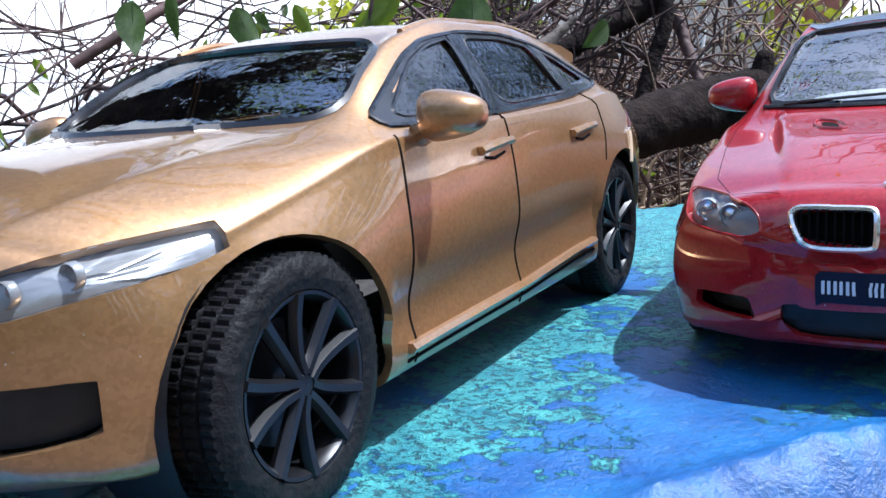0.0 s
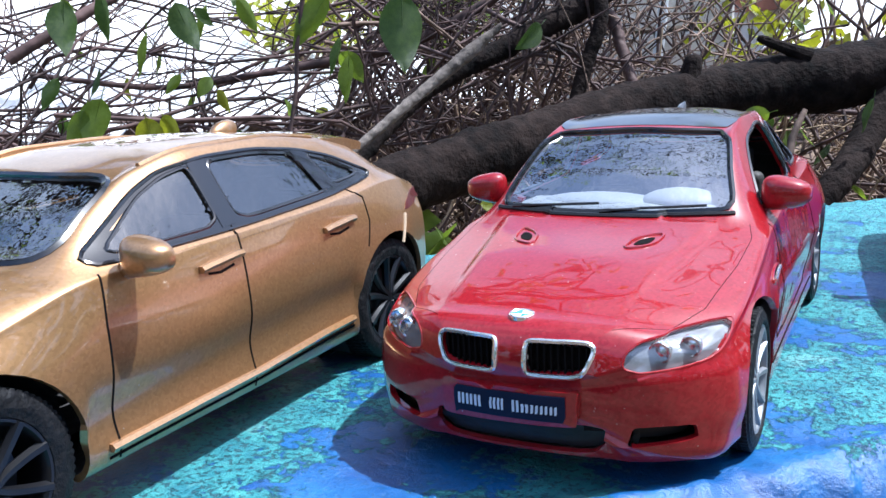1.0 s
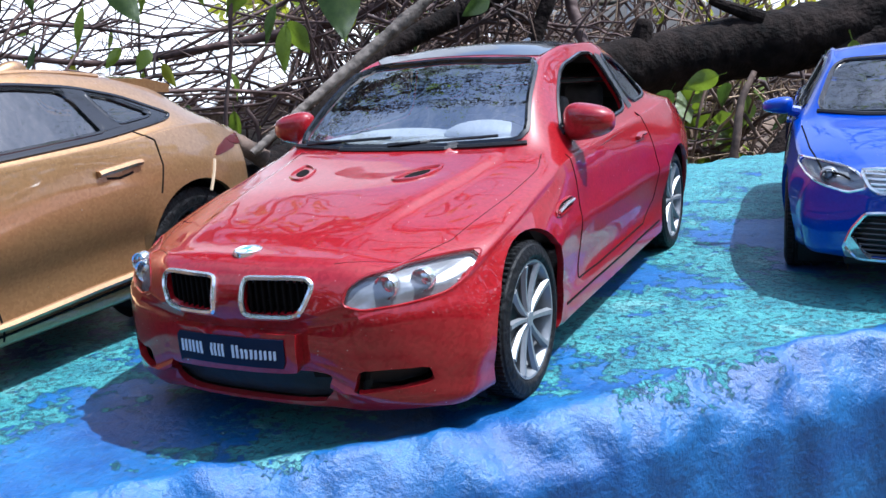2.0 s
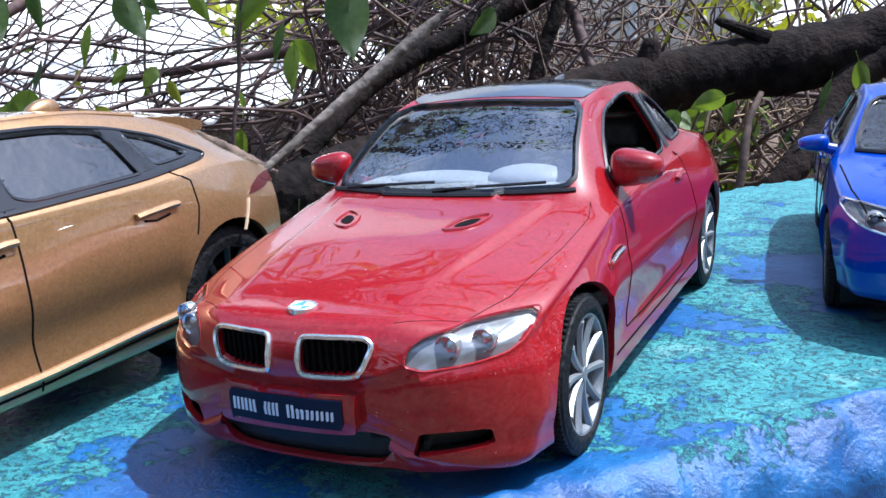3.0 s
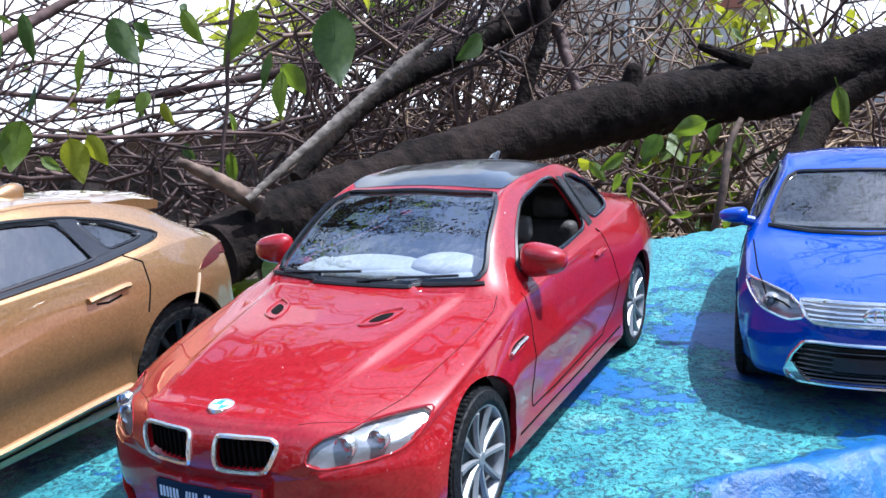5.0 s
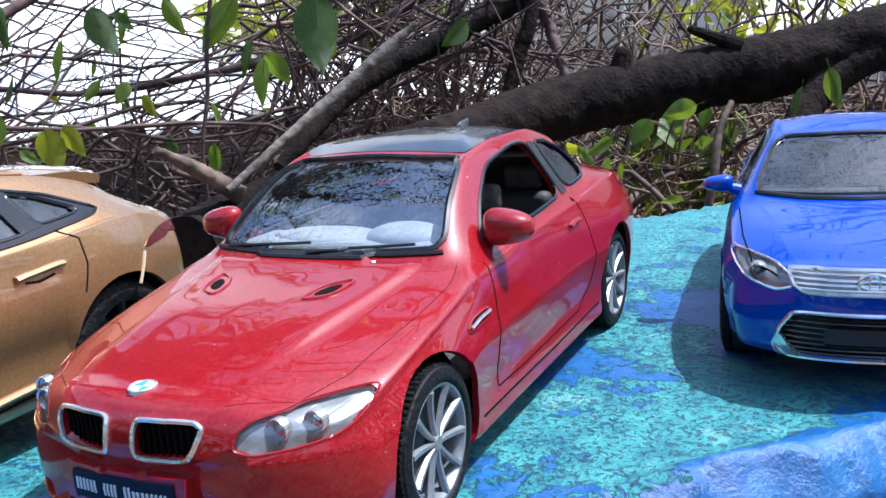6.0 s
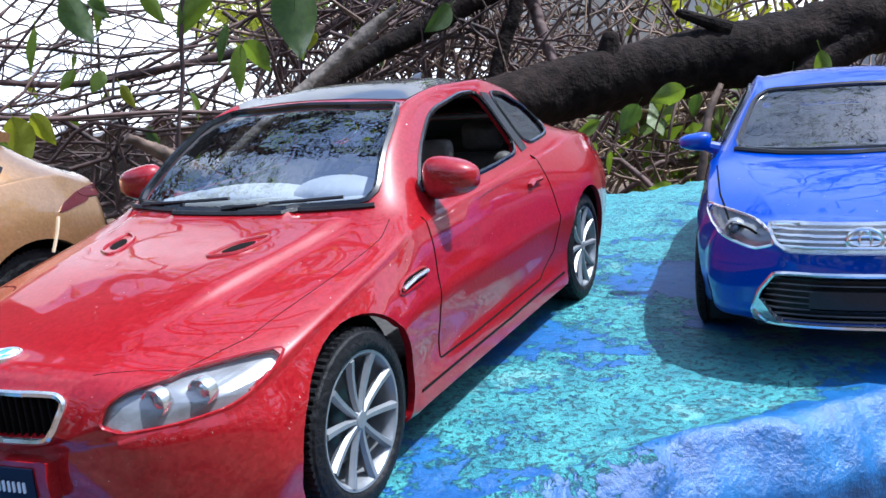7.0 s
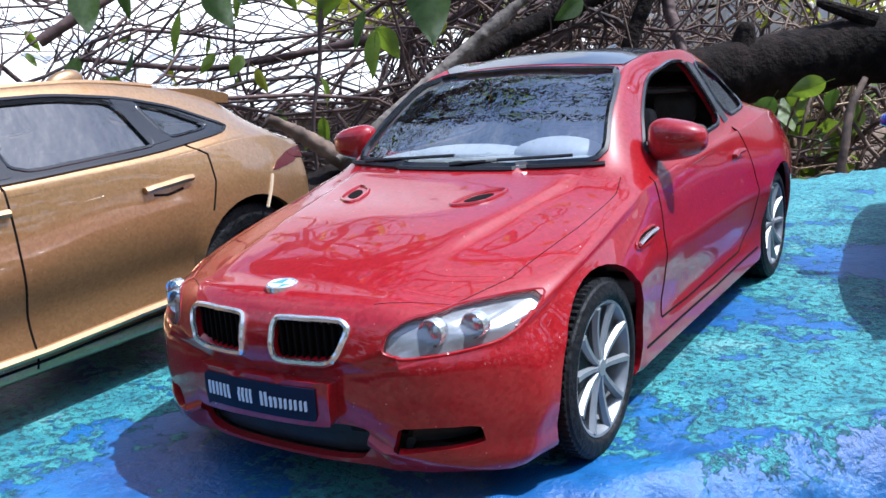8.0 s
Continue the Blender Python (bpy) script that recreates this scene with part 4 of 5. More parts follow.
        # pale bead painted in for the light caught by a body crease
        part("crease_highlight", trim(tree, [(1.52, 0.73), (1.58, 0.82), (1.625, 0.90)], "x", side, 0.010, 0.004, False, 20), LIT_CREASE, car, "pale painted highlight of the crease below the tail lamp", k)
        seat(car, side * 0.38, 0.05, 0.55, k)
        seat(car, side * 0.38, 0.95, 0.55, k)
    g = part("grille", trim(tree, mouth, "y", -1, 0.02, 0.004, True, 90), CHROME, car, "black mesh grille in a chrome frame", k)
    part("grille_mesh", lay(tree, mouth, "y", -1, -0.05, 0.01, 50, 4), BLACK, g, "", k)
    part("lower_intake", lay(tree, under, "y", -1, -0.05, 0.01, 50, 4), BLACK, car, "", k)
    wing, rows = bmesh.new(), []
    for x in np.linspace(-0.60, 0.60, 21):
        u = abs(x / 0.60)
        lead, back = cast(tree, (x, 1.22), "z", 1)[0], cast(tree, (x, 1.52), "z", 1)[0]
        y, z = 1.80 - 0.10 * u**3, 1.408 - 0.045 * u**2
        rows.append([wing.verts.new(p) for p in (lead + Vector((0, 0, 0.001)), (x, 1.50, 0.5 * (lead.z + z) + 0.012), (x, y - 0.02, z), (x, y, z - 0.012), (x, y - 0.015, z - 0.055), back - Vector((0, 0, 0.02)))])
    for p, q in zip(rows, rows[1:]):
        for j in range(6):
            wing.faces.new((p[j], p[(j + 1) % 6], q[(j + 1) % 6], q[j]))
    wing.faces.new(rows[0])
    wing.faces.new(list(reversed(rows[-1])))
    bmesh.ops.recalc_face_normals(wing, faces=wing.faces)
    part("spoiler", wing, GOLD, car, "gold roof spoiler", k)
    hit, nor = cast(tree, (0.0, 1.05), "z", 1)
    bm = bmesh.new()
    bmesh.ops.create_uvsphere(bm, u_segments=20, v_segments=12, radius=1)
    for v in bm.verts:
        v.co = hit + Vector((v.co.x * 0.05, v.co.y * 0.12 + 0.04 * max(0, v.co.z), v.co.z * 0.075))
    part("aerial_fin", bm, GOLD, car, "pale gold aerial fin", k)
    part("dashboard", box((1.45, 0.36, 0.2), (0, -0.72, 0.98), 0.06), SEAT_MAT, car, "", k)
    part("cabin_floor", box((1.4, 2.9, 0.06), (0, 0.3, 0.38), 0.02), SEAT_MAT, car, "", k)
    part("chassis", box((1.10, 4.0, 0.08), (0, 0.0, 0.235), 0.02), BLACK, car, "black plastic base", k)
    return car


def blue_saloon():
    k = 0.87 * S
    car = thing("toy_car", "bright blue die-cast toy saloon with chrome grille", "toy car", (2.30 * S, 2.22 * S, 0), 5, "toy cars on the ledge")
    hubs = ((-1.40, 0.33), (1.375, 0.33))
    rows = [
        (-2.22, 0.235, 0.80, 0.60, 0.72, 0.74, 0.45, 0.80, 0.82, 0.55),
        (-2.00, 0.225, 0.87, 0.63, 0.78, 0.79, 0.52, 0.855, 0.88, 0.48),
        (-1.55, 0.18, 0.905, 0.68, 0.82, 0.87, 0.60, 0.93, 0.955, 0.36),
        (-1.10, 0.17, 0.91, 0.72, 0.84, 0.94, 0.70, 0.99, 1.01, 0.26),
        (-1.0, 0.17, 0.91, 0.72, 0.845, 0.955, 0.72, 1.02, 1.045, 0.25),
        (-0.62, 0.17, 0.91, 0.73, 0.845, 0.975, 0.67, 1.20, 1.235, 0.24),
        (-0.22, 0.17, 0.91, 0.74, 0.84, 0.99, 0.60, 1.36, 1.41, 0.18),
        (0.25, 0.17, 0.91, 0.75, 0.835, 1.0, 0.60, 1.41, 1.47, 0.06),
        (0.75, 0.17, 0.91, 0.76, 0.83, 1.01, 0.59, 1.38, 1.45, -0.05),
        (1.25, 0.18, 0.91, 0.78, 0.82, 1.03, 0.58, 1.24, 1.31, -0.15),
        (1.70, 0.20, 0.90, 0.79, 0.79, 1.04, 0.60, 1.08, 1.11, -0.2),
        (2.20, 0.25, 0.86, 0.76, 0.74, 1.0, 0.55, 1.04, 1.06, -0.25),
    ]
    skin = hull_mesh(rows, 0.17, 0.14, 0.50, hubs, 0.02)
    tree = BVHTree.FromBMesh(skin)
    ws = rounded([(-0.69, 1.035), (-0.3, 1.03), (0.3, 1.03), (0.69, 1.035), (0.55, 1.37), (0, 1.385), (-0.55, 1.37)], 2, 0.14)
    rw = rounded([(-0.58, 1.10), (0.58, 1.10), (0.50, 1.29), (-0.50, 1.29)], 2, 0.15)
    panes = [
        rounded([(-0.70, 1.03), (-0.30, 1.27), (-0.05, 1.36), (0.18, 1.38), (0.18, 1.035)], 2, 0.12),
        rounded([(0.26, 1.035), (0.26, 1.38), (0.6, 1.36), (0.98, 1.22), (1.10, 1.09), (0.9, 1.06)], 2, 0.12),
    ]
    lamp = rounded([(0.805, 0.812), (0.70, 0.812), (0.57, 0.803), (0.485, 0.787), (0.435, 0.735), (0.435, 0.692), (0.53, 0.662), (0.67, 0.690), (0.765, 0.725), (0.812, 0.775)], 2, 0.12)
    bar = rounded([(-0.46, 0.795), (0.46, 0.795), (0.41, 0.70), (0.36, 0.672), (-0.36, 0.672), (-0.41, 0.70)], 2, 0.10)
    mouth = rounded([(-0.42, 0.553), (0.42, 0.553), (0.50, 0.44), (0.535, 0.33), (0.46, 0.252), (-0.46, 0.252), (-0.535, 0.33), (-0.50, 0.44)], 2, 0.08)
    cutter = bmesh.new()
    for side in (1, -1):
        for y, z in hubs:
            prism(cutter, arch(y, z, 0.385), "x", side * 0.57, side * 1.3)
        for o in panes:
            prism(cutter, o, "x", side * 0.40, side * 1.05)
        prism(cutter, [(side * p[0], p[1]) for p in lamp], "y", -2.8, -1.70)
    prism(cutter, ws, "y", -1.4, -0.05)
    prism(cutter, rw, "y", 0.9, 1.9)
    prism(cutter, mouth, "y", -2.8, -2.1)
    part("body", cut_out(skin, cutter), BLUE, car, "glossy bright blue body", k, 32, SEAT_MAT)
    for side in (1, -1):
        for y, z in hubs:
            wheel_well(car, (side * 0.80, y, z), side, 0.395, k)
    four_wheels(car, (-1.40, 1.375), 0.885, 0.33, 0.26, 0.235, 10, SILVER, False, k, "black tyre on a silver rim")
    part("windscreen", lay(tree, ws, "y", -1, -0.006, 0.008, 56, 8), SHADED, car, "clear reflecting windscreen", k)
    part("windscreen_surround", trim(tree, ws, "y", -1, 0.022, -0.008, True, 90), GLOSS_BLACK, car, "", k)
    part("cowl", trim(tree, [(-0.68, 1.03), (-0.4, 1.012), (0, 1.005), (0.4, 1.012), (0.68, 1.03)], "y", -1, 0.020, 0.004, False, 40), BLACK, car, "", k)
    part("rear_window", lay(tree, rw, "y", 1, -0.006, 0.008, 48, 6), TINTED, car, "", k)
    for side in (1, -1):
        for o in panes:
            part("side_window", lay(tree, o, "x", side, -0.010, 0.006, 44, 5), TINTED, car, "smoked side pane", k)
            part("pane_frame", trim(tree, o, "x", side, 0.018, -0.003, True, 80), GLOSS_BLACK, car, "", k)
        door_mirror(car, (side * 0.965, -0.62, 1.06), side, (0.115, 0.085, 0.062), BLUE, k)
        for seam in ([(-0.80, 0.98), (-0.84, 0.7), (-0.84, 0.28)], [(0.22, 1.02), (0.22, 0.28)], [(1.02, 1.04), (1.08, 0.8), (0.98, 0.6)]):
            part("door_gap", trim(tree, seam, "x", side, 0.009, -0.003, False, 50), SEAM, car, "", k)
        part("door_handle", trim(tree, [(-0.0, 0.87), (0.14, 0.878)], "x", side, 0.016, 0.016, False, 10), BLUE, car, "", k)
        part("bonnet_gap", trim(tree, [(side * 0.52, -2.22), (side * 0.66, -2.05), (side * 0.74, -1.6), (side * 0.79, -1.05)], "z", 1, 0.007, -0.003, False, 50), SEAM, car, "", k)
        out = [(side * p[0], p[1]) for p in lamp]
        head = part("headlamp", lay(tree, out, "y", -1, -0.022, 0.01, 56, 4), REFLECTOR, car, "angular clear headlamp with one projector", k)
        part("lens", lay(tree, out, "y", -1, -0.003, 0.004, 52, 5), LENS, head, "", k)
        part("lamp_rim", trim(tree, out, "y", -1, 0.009, -0.004, True, 70), CHROME, head, "", k)
        hit, nor = cast(tree, (side * 0.63, 0.742), "y", -1)
        bm = lathe([(0.06, 0.055), (0.0, 0.055), (-0.01, 0.048), (0.01, 0.040), (0.02, 0.038)], 28, "y")
        bmesh.ops.translate(bm, vec=hit + Vector((0, 0.012, 0)), verts=bm.verts)
        part("projector_ring", bm, REFLECTOR, head, "", k)
        bm = bmesh.new()
        bmesh.ops.create_uvsphere(bm, u_segments=20, v_segments=12, radius=0.03)
        bmesh.ops.translate(bm, vec=hit + Vector((0, 0.035, 0)), verts=bm.verts)
        part("projector", bm, LAMP_GLASS, head, "", k)
        fog = rounded([(side * 0.505, 0.405), (side * 0.548, 0.33), (side * 0.53, 0.262), (side * 0.375, 0.25), (side * 0.42, 0.285)], 2, 0.12)
        part("fog_lamp_bezel", lay(tree, fog, "y", -1, 0.010, 0.03, 40, 4), CHROME, car, "chrome corner bezel", k)
        tl = rounded([(side * 0.45, 0.82), (side * 0.45, 0.94), (side * 0.80, 0.96), (side * 0.80, 0.84)], 2)
        part("tail_lamp", lay(tree, tl, "y", 1, 0.006, 0.02, 40, 4), TAIL_RED, car, "", k)
        seat(car, side * 0.36, 0.0, 0.45, k)
        seat(car, side * 0.36, 0.8, 0.45, k)
    g = part("grille", trim(tree, bar, "y", -1, 0.016, 0.008, True, 90), CHROME, car, "wide chrome grille with ribs", k)
    part("grille_plate", lay(tree, bar, "y", -1, 0.006, 0.02, 60, 5), REFLECTOR, g, "", k)
    for i in range(4):
        z = 0.692 + 0.026 * i
        w = 0.385 + 0.017 * i
        part("grille_bar", trim(tree, [(-w, z), (w, z)], "y", -1, 0.008, 0.016, False, 50), CHROME, g, "", k)
    m = part("lower_grille", trim(tree, mouth, "y", -1, 0.013, 0.006, True, 110), CHROME, car, "black slatted lower grille with a thin chrome frame", k)
    part("grille_backing", lay(tree, mouth, "y", -1, -0.055, 0.01, 60, 5), BLACK, m, "", k)
    for i in range(8):
        z = 0.278 + 0.034 * i
        w = float(np.interp(z, (0.25, 0.33, 0.44, 0.555), (0.43, 0.50, 0.475, 0.40)))
        pts = [cast(tree, (x, z), "y", -1)[0] + Vector((0, 0.035, 0)) for x in np.linspace(-w, w, 30)]
        part("grille_slat", tube(bmesh.new(), pts, 0.007, 6), GLOSS_BLACK, m, "", k)
    hit, nor = cast(tree, (0.0, 0.733), "y", -1)
    bm = bmesh.new()
    for rx, rz in ((0.085, 0.062), (0.075, 0.022), (0.028, 0.052)):
        tube(bm, [hit + Vector((rx * math.cos(t), -0.022, rz * math.sin(t))) for t in np.linspace(0, 2 * math.pi, 32, endpoint=False)], 0.009, 6, True)
    part("badge", bm, CHROME, car, "oval chrome badge of plain rings", k)
    part("plate", lay(tree, [(-0.26, 0.36), (0.26, 0.36), (0.26, 0.46), (-0.26, 0.46)], "y", -1, -0.012, 0.012, 30, 3), BLACK, car, "plain black plate", k)
    part("dashboard", box((1.4, 0.34, 0.16), (0, -0.75, 0.93), 0.05), SEAT_MAT, car, "", k)
    part("cabin_floor", box((1.3, 2.7, 0.06), (0, 0.2, 0.30), 0.02), SEAT_MAT, car, "", k)
    part("chassis", box((1.05, 4.0, 0.06), (0, 0.0, 0.175), 0.02), BLACK, car, "", k)
    return car


# ---- ledge, ground and the yard behind ----
ALONG, ACROSS = Vector((0.68, 0.733, 0)).normalized(), Vector((-0.733, 0.68, 0)).normalized()


def ledge():
    """The coping of a low wall, with rounded, knocked edges."""
    near, far, r, drop = -1.93, 3.30, 0.22, 9.0
    prof = [(near - r, -drop), (near - r, -3.0), (near - r * 1.02, -1.2)]
    prof += [(near - r * math.cos(t), -r + r * math.sin(t)) for t in np.linspace(0, math.pi / 2, 10)]
    prof += [(a, 0.0) for a in np.linspace(near + 0.1, far - 0.1, 56)]
    prof += [(far + 0.2 * math.sin(t), -0.2 + 0.2 * math.cos(t)) for t in np.linspace(0, math.pi / 2, 6)]
    prof += [(far + 0.2, -1.5), (far + 0.2, -drop)]
    bm = bmesh.new()
    rows = []
    for s in [*np.linspace(-22, -5.1, 60), *np.linspace(-5, 6, 430), *np.linspace(6.1, 26, 60)]:
        row = []
        for a, z in prof:
            p = ALONG * s + ACROSS * a
            wob = noise.noise(Vector((s * 0.9, a * 0.9, z * 0.9)))
            fine = noise.noise(Vector((s * 3.1, a * 3.1, z * 3.1 + 7)))
            rim = 1.0 if (a < near + 0.15 or a > far - 0.1) else 0.0
            grit = noise.noise(Vector((s * 8.0, a * 8.0, z * 8.0 + 3)))
            off = 0.05 * rim * wob + 0.05 * rim * fine + 0.02 * rim * grit
            lift = 0.15 * math.exp(-(((a - near + 0.02) / 0.13) ** 2)) * max(0.0, 0.8 * noise.noise(Vector((s * 0.7, 3.0, 0))) + 0.5 + 0.5 * fine) if z > -0.3 else 0.0
            row.append(bm.verts.new((p + ACROSS * (-off if a < 0 else off) + Vector((0, 0, z + lift - 0.03 * rim * abs(fine) + 0.03 * rim * grit))) * S))
        rows.append(row)
    for p, q in zip(rows, rows[1:]):
        for j in range(len(prof) - 1):
            bm.faces.new((p[j], q[j], q[j + 1], p[j + 1]))
    bm.faces.new(rows[0])
    bm.faces.new(list(reversed(rows[-1])))
    bmesh.ops.recalc_face_normals(bm, faces=bm.faces)
    ob = part("ledge", bm, LEDGE, None, "", 1.0, 60)
    return tagged(ob, "blue painted concrete wall coping with peeling turquoise patches", "ledge", "", "structure")


ledge()


def polar(bearing, rise, dist):
    """A place by its bearing from +y (to the right), its rise and its distance from a point in front of the coping."""
    b, e = radians(bearing), radians(rise)
    return Vector((0.057 + dist * math.cos(e) * math.sin(b), -0.141 + dist * math.cos(e) * math.cos(b), 0.052 + dist * math.sin(e)))


def ground():
    bm = bmesh.new()
    n = 120
    size = [math.copysign(abs(t) ** 3 * 60, t) for t in np.linspace(-1, 1, n)]
    v = [[bm.verts.new((x, y, -0.20 + 0.05 * noise.noise(Vector((x * 2.3, y * 2.3, 0))) + (0.02 * noise.noise(Vector((x * 9, y * 9, 4))) if abs(x) + abs(y) < 8 else 0))) for x in size] for y in size]
    for i in range(n - 1):
        for j in range(n - 1):
            bm.faces.new((v[i][j], v[i][j + 1], v[i + 1][j + 1], v[i + 1][j]))
    tagged(part("ground", bm, SOIL), "brown soil under dry twigs and leaf litter", "ground", "", "structure")


ground()


def wobble(a, b, steps, amount, rng):
    """A crooked line from a to b."""
    d = (b - a).length
    out = []
    ph = [rng.uniform(0, 100) for _ in range(3)]
    for i in range(steps + 1):
        t = i / steps
        w = math.sin(math.pi * min(1, t * 1.2)) if t < 0.83 else 1.0
        off = Vector([noise.noise(Vector((t * 3.1, p, 0.0))) for p in ph])
        out.append(a.lerp(b, t) + off * amount * d * (0.3 + 0.7 * w) * (t > 0))
    return out


def limb(name, label, places, radii, material, rough=0.08, sides=18, category="branch", knobs=()):
    """A branch swept through places, with uneven bark and broken ends."""
    line = [Vector(p) for p in catmull([tuple(p) for p in places], 26)]
    n = len(line)
    xs = np.linspace(0, 1, len(radii))
    rad = [float(np.interp(i / (n - 1), xs, radii)) for i in range(n)]
    bm = bmesh.new()
    tube(bm, line, rad, sides)
    bm.normal_update()
    for v in bm.verts:
        r = rad[0]
        w = 0.5 * noise.noise(v.co * (0.6 / r)) + 0.35 * noise.noise(v.co * (2.2 / r)) + 0.2 * noise.noise(v.co * (6.0 / r))
        v.co += v.normal * w * rough * r * 2
    ob = tagged(part(name, bm, material, None, "", 1.0, 70), label, category)
    for at, tip, r in knobs:
        bm = tube(bmesh.new(), catmull([at, at.lerp(tip, 0.4), tip.lerp(at, 0.15), tip], 4), [r, r * 0.95, r * 0.9, r * 0.8, r * 0.75, r * 0.7, r * 0.65, r * 0.6, r * 0.55, r * 0.5, r * 0.45, r * 0.4, r * 0.3], 10)
        part("knot_stub", bm, material, ob)
    return ob


# the thick fallen limb and what is joined to it
log = [polar(-40.5, -10.3, 0.56), polar(-37.2, -9.0, 0.59), polar(-33.2, -7.7, 0.62), polar(-25.8, -5.7, 0.67), polar(-18.5, -3.9, 0.72), polar(-11.6, -2.75, 0.76), polar(-5.1, -1.9, 0.79), polar(0.5, -0.9, 0.82), polar(8, 1.0, 0.88), polar(16, 3.0, 0.95)]
limb("fallen_branch", "thick dark rough-barked fallen branch with a knot stub", log, [0.021, 0.021, 0.0215, 0.022, 0.0235, 0.0245, 0.026, 0.0265, 0.028, 0.029], BARK, 0.17, 30, "branch",
     [(polar(-13.6, -2.0, 0.745), polar(-13.3, -0.2, 0.745), 0.012), (polar(-6.6, -0.7, 0.77), polar(-9.6, 0.6, 0.765), 0.007)])
limb("broken_stick", "pale grey weathered broken stick leaning on the branch", [polar(-37.9, -7.0, 0.545), polar(-34.3, -4.3, 0.56), polar(-30.5, -1.5, 0.575), polar(-27.5, 0.7, 0.585), polar(-25.5, 2.2, 0.59)], [0.0022, 0.0031, 0.0036, 0.0046, 0.0016], GREY_BARK, 0.26, 16, "stick")
limb("broken_stick", "short split grey branch stub", [polar(-41.9, -4.1, 0.54), polar(-39.6, -5.6, 0.55), polar(-37.2, -7.4, 0.56)], [0.0026, 0.0048, 0.006], TWIG, 0.3, 14, "stick")
limb("bough", "dark crooked bough with side shoots", [polar(-35.0, -6.0, 0.68), polar(-31.3, -2.5, 0.72), polar(-28.0, -0.5, 0.74), polar(-24.7, 0.9, 0.76), polar(-21.8, 2.3, 0.78), polar(-19.7, 3.2, 0.80), polar(-16.5, 5.5, 0.83), polar(-13, 9.5, 0.9)], [0.006, 0.007, 0.0085, 0.010, 0.011, 0.011, 0.010], BARK, 0.22, 16)
limb("bough", "thin brown bough among the twigs", [polar(-19.9, 3.0, 0.80), polar(-18.2, 2.3, 0.81), polar(-17.5, 0.2, 0.80), polar(-16.6, -2.8, 0.78)], [0.005, 0.0058, 0.005, 0.0045], TWIG_DARK, 0.2, 12)
limb("bough", "long slender dark bough", [polar(-24.5, 4.6, 0.85), polar(-26.3, 3.3, 0.85), polar(-31.0, 1.3, 0.86), polar(-36.0, 0.5, 0.87), polar(-40.1, 0.0, 0.88), polar(-46, -0.5, 0.9), polar(-53, 0.6, 0.92)], [0.0055, 0.0055, 0.005, 0.0045, 0.0035, 0.003, 0.0025], TWIG_DARK, 0.1, 10)
limb("bough", "dark slanting bare bough", [polar(-54.5, 1.4, 0.7), polar(-51.7, 3.0, 0.7), polar(-49.1, 4.4, 0.71), polar(-45, 6.5, 0.73)], [0.0042, 0.0042, 0.004, 0.0036], TWIG_DARK, 0.1, 10)
limb("vine", "dark hanging vine stem", [polar(-37.3, 6.5, 0.6), polar(-38.3, 1.7, 0.6), polar(-38.6, -1.0, 0.6), polar(-39.4, -5.3, 0.6), polar(-39.2, -11, 0.62)], [0.0014, 0.0015, 0.0014, 0.0013, 0.0012], TWIG_DARK, 0.1, 8, "vine")
limb("bough", "dark limb sloping down to the litter", [polar(0.5, -1.5, 0.8), polar(-2.4, -3.6, 0.78), polar(-3.8, -6.2, 0.75), polar(-5.0, -8.0, 0.72), polar(-7.4, -11.5, 0.70)], [0.012, 0.013, 0.012, 0.011, 0.011], BARK, 0.13, 14)
limb("stem", "pale dry upright stem", [polar(-8.6, -11.2, 0.66), polar(-8.0, -8.0, 0.66), polar(-7.7, -5.5, 0.67), polar(-7.0, -3.8, 0.68)], [0.003, 0.003, 0.0027, 0.002], TWIG, 0.1, 10, "stem")
limb("bough", "slim dark upright shoot", [polar(-21.0, -4.5, 0.76), polar(-20.0, -1.0, 0.77), polar(-18.8, 2.5, 0.78), polar(-19.4, 6, 0.8)], [0.006, 0.0065, 0.006, 0.005], BARK, 0.1, 10)

# tangles of twigs, each too many to count
tangle = {}


def twigs(count, rng, spread, length, radius, material, lean, forks=2):
    bm = tangle.setdefault(material, bmesh.new())
    for _ in range(count):
        b, e, d = rng.uniform(*spread[0]), rng.uniform(*spread[1]), rng.uniform(*spread[2])
        a = polar(b, e, d)
        ang = radians(rng.gauss(*lean))
        long = rng.uniform(*length)
        right = Vector((math.cos(radians(b)), -math.sin(radians(b)), 0))
        deep = Vector((math.sin(radians(b)), math.cos(radians(b)), 0))
        way = right * math.cos(ang) + Vector((0, 0, 1)) * math.sin(ang) + deep * rng.uniform(-0.5, 0.5)
        r = rng.uniform(*radius)
        line = wobble(a - way * long / 2, a + way * long / 2, 9, 0.16, rng)
        tube(bm, line, [r, r * 0.4], 5)
        for _ in range(rng.randint(0, forks)):
            i = rng.randint(2, 7)
            w2 = (way + Vector((rng.uniform(-1, 1), rng.uniform(-0.5, 0.5), rng.uniform(-1, 1)))).normalized()
            tube(bm, wobble(line[i], line[i] + w2 * long * rng.uniform(0.2, 0.5), 6, 0.16, rng), [r * 0.6, r * 0.25], 4)


rng = random.Random(7)
# before the white sheets
twigs(36, rng, ((-60, -32), (-3, 5), (0.75, 1.2)), (0.25, 0.7), (0.0012, 0.0024), TWIG_DARK, (6, 24), 3)
twigs(46, rng, ((-62, -28), (-4, 6), (0.8, 1.4)), (0.15, 0.4), (0.0007, 0.0015), TWIG_DARK, (20, 60), 3)
